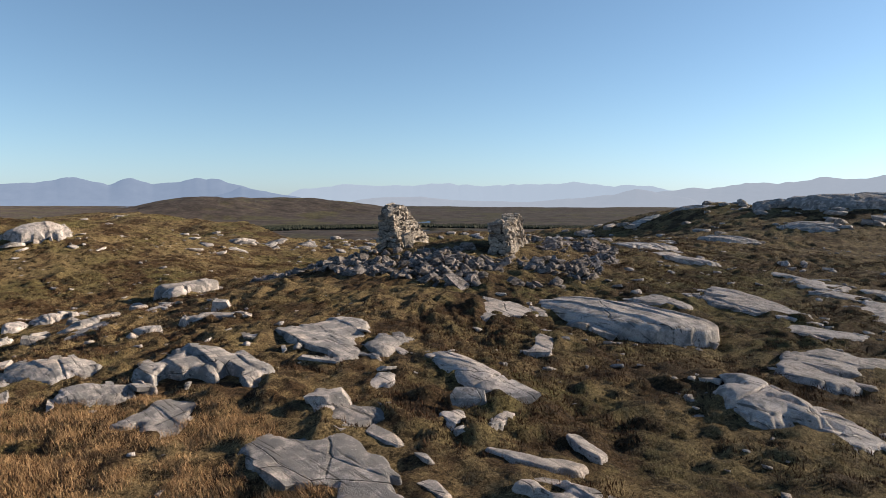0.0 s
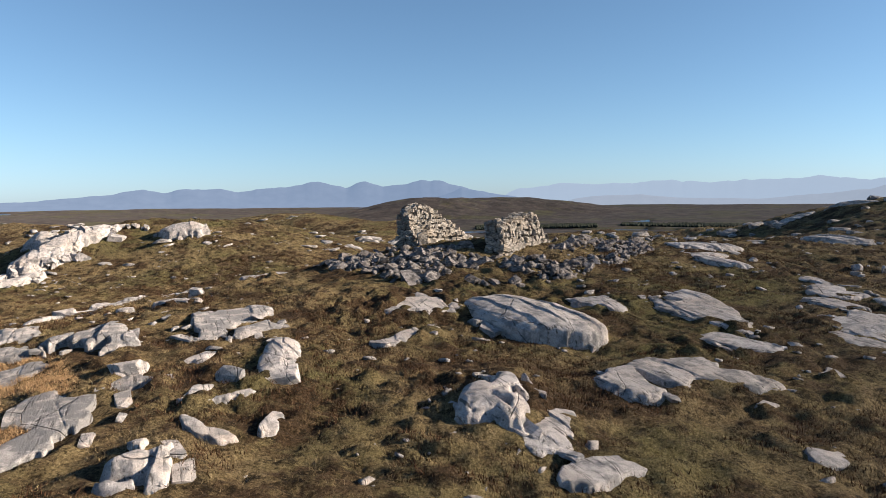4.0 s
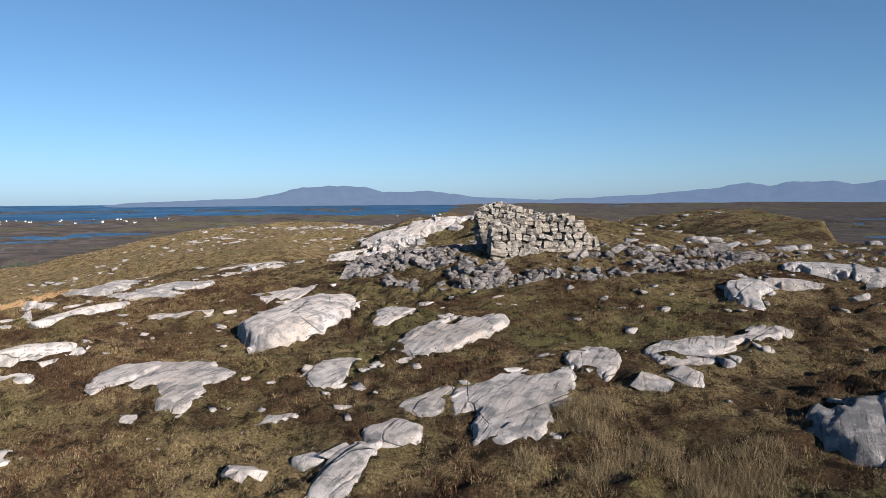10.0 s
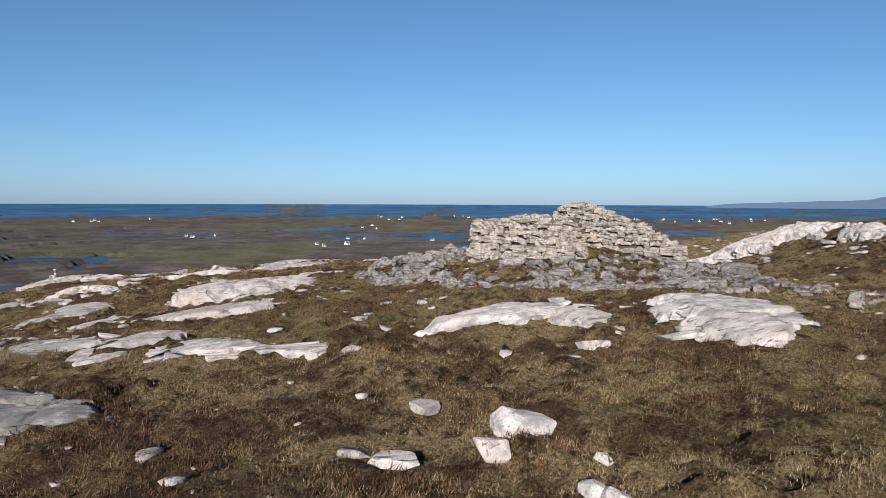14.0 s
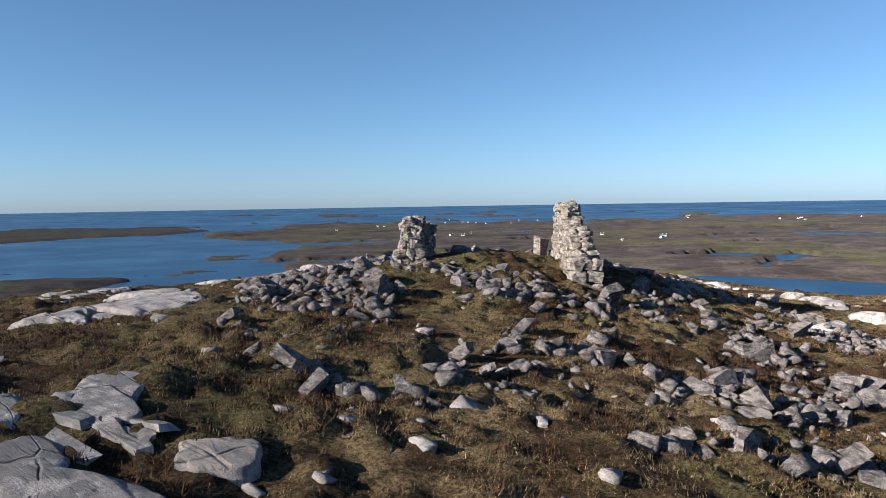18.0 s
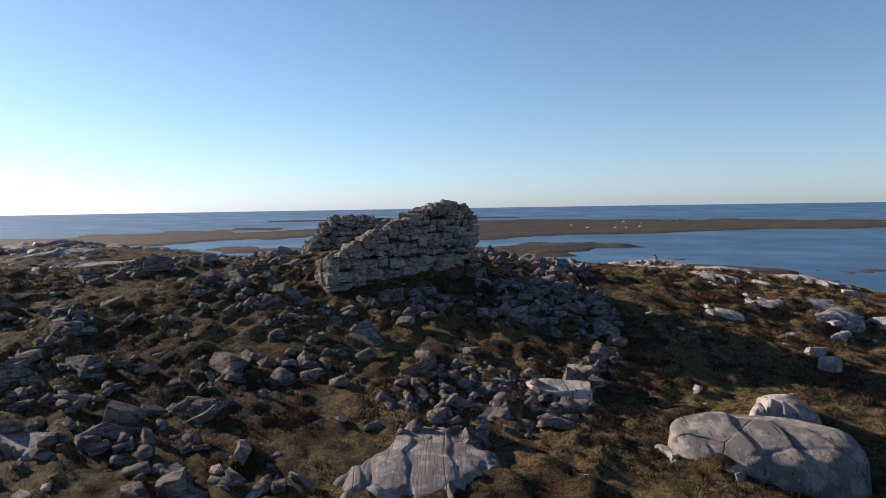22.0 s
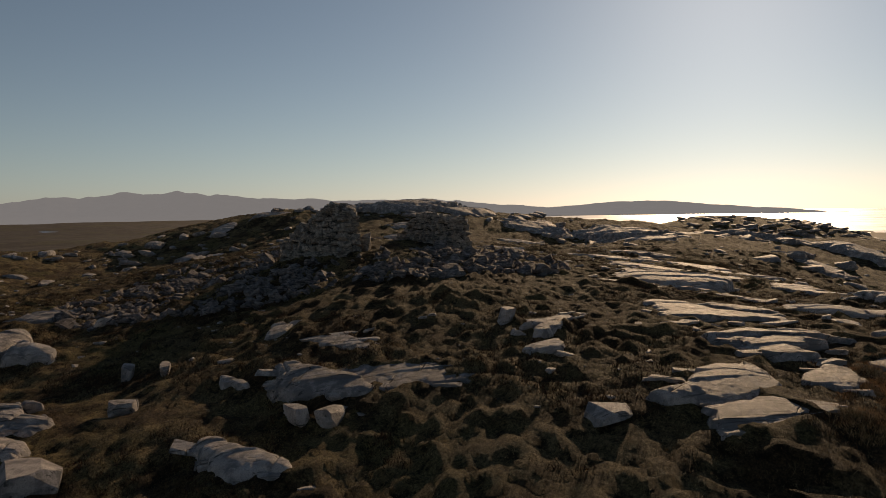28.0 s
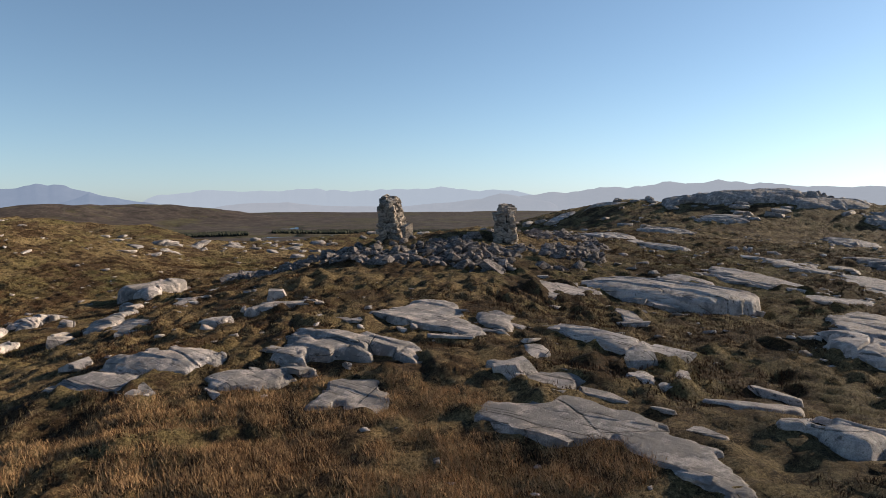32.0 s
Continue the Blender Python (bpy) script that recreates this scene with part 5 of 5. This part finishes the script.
def build_houses():
    rnd = random.Random(77)
    first = cottage()
    placed = 0
    clusters = ((98, 2600, 14), (104, 2600, 12), (93, 2600, 10), (109, 2550, 8), (122, 1100, 3), (117, 1900, 3), (88, 2500, 6), (155, 1330, 8), (150, 1300, 3), (167, 2300, 8), (162, 2250, 8), (146, 2650, 8), (166, 1500, 4), (115, 2650, 8),
                (118, 1300, 3), (203, 2300, 8), (207, 2100, 5), (58, 2500, 10), (62, 2400, 8), (66, 2450, 6), (131, 1500, 5), (138, 2300, 5), (174, 2000, 4), (52, 2100, 4))
    for a, r, n in clusters:
        for _ in range(n):
            aa, rr = radians(a + rnd.gauss(0, 1.9)), r * (1 + rnd.gauss(0, 0.05))
            x, y = -rr * math.sin(aa), rr * math.cos(aa)
            z = float(ground_height(x, y))
            if z < float(water_level(np.array(rr))) + 0.6:
                continue
            m = pose(x, y, z, 0, 0, rnd.choice((20, 70, 110, 160)) + rnd.uniform(-15, 15)) @ Matrix.Scale(rnd.uniform(0.6, 1.0), 4)
            if placed:
                copy_thing(first, m)
            else:
                first.matrix_basis = m
            placed += 1


def build_cairn(x, y):
    z = float(ground_height(x, y))
    root = new("cairn")
    root.matrix_basis = pose(x, y, z + 0.12) @ Matrix.Scale(0.5, 4)
    rnd = random.Random(9)
    for k, (size, up) in enumerate(((0.62, 0.1), (0.55, 0.12), (0.5, 0.1), (0.48, 0.42), (0.42, 0.42), (0.34, 0.66), (0.26, 0.85), (0.2, 1.02))):
        me = stone_mesh(900 + k, GRANITE if k % 3 else RUBBLE, 0.6)
        part("stone", me, root, at=pose(rnd.uniform(-0.28, 0.28) * (1.1 - up), rnd.uniform(-0.28, 0.28) * (1.1 - up), up, 0, 0, rnd.uniform(0, 360)) @ Matrix.Diagonal((size, size * 0.8, size * 0.7, 1)))
    tagged(root, "small stone cairn on a bare rock at the brow", "cairn")


build_woods()
build_houses()
build_cairn(1.38, -18.28)


def build_standing_stone(x, y):
    ob = new("standing_stone", stone_mesh(950, MASONRY, 0.9, "standing_stone", 3))
    ob.matrix_basis = pose(x, y, float(ground_height(x, y)) + 0.26, 4, -6, 30) @ Matrix.Diagonal((0.40, 0.42, 0.85, 1))
    tagged(ob, "upright squared grey stone standing between the ruined walls", "stone")


build_standing_stone(-1.48, 2.96)
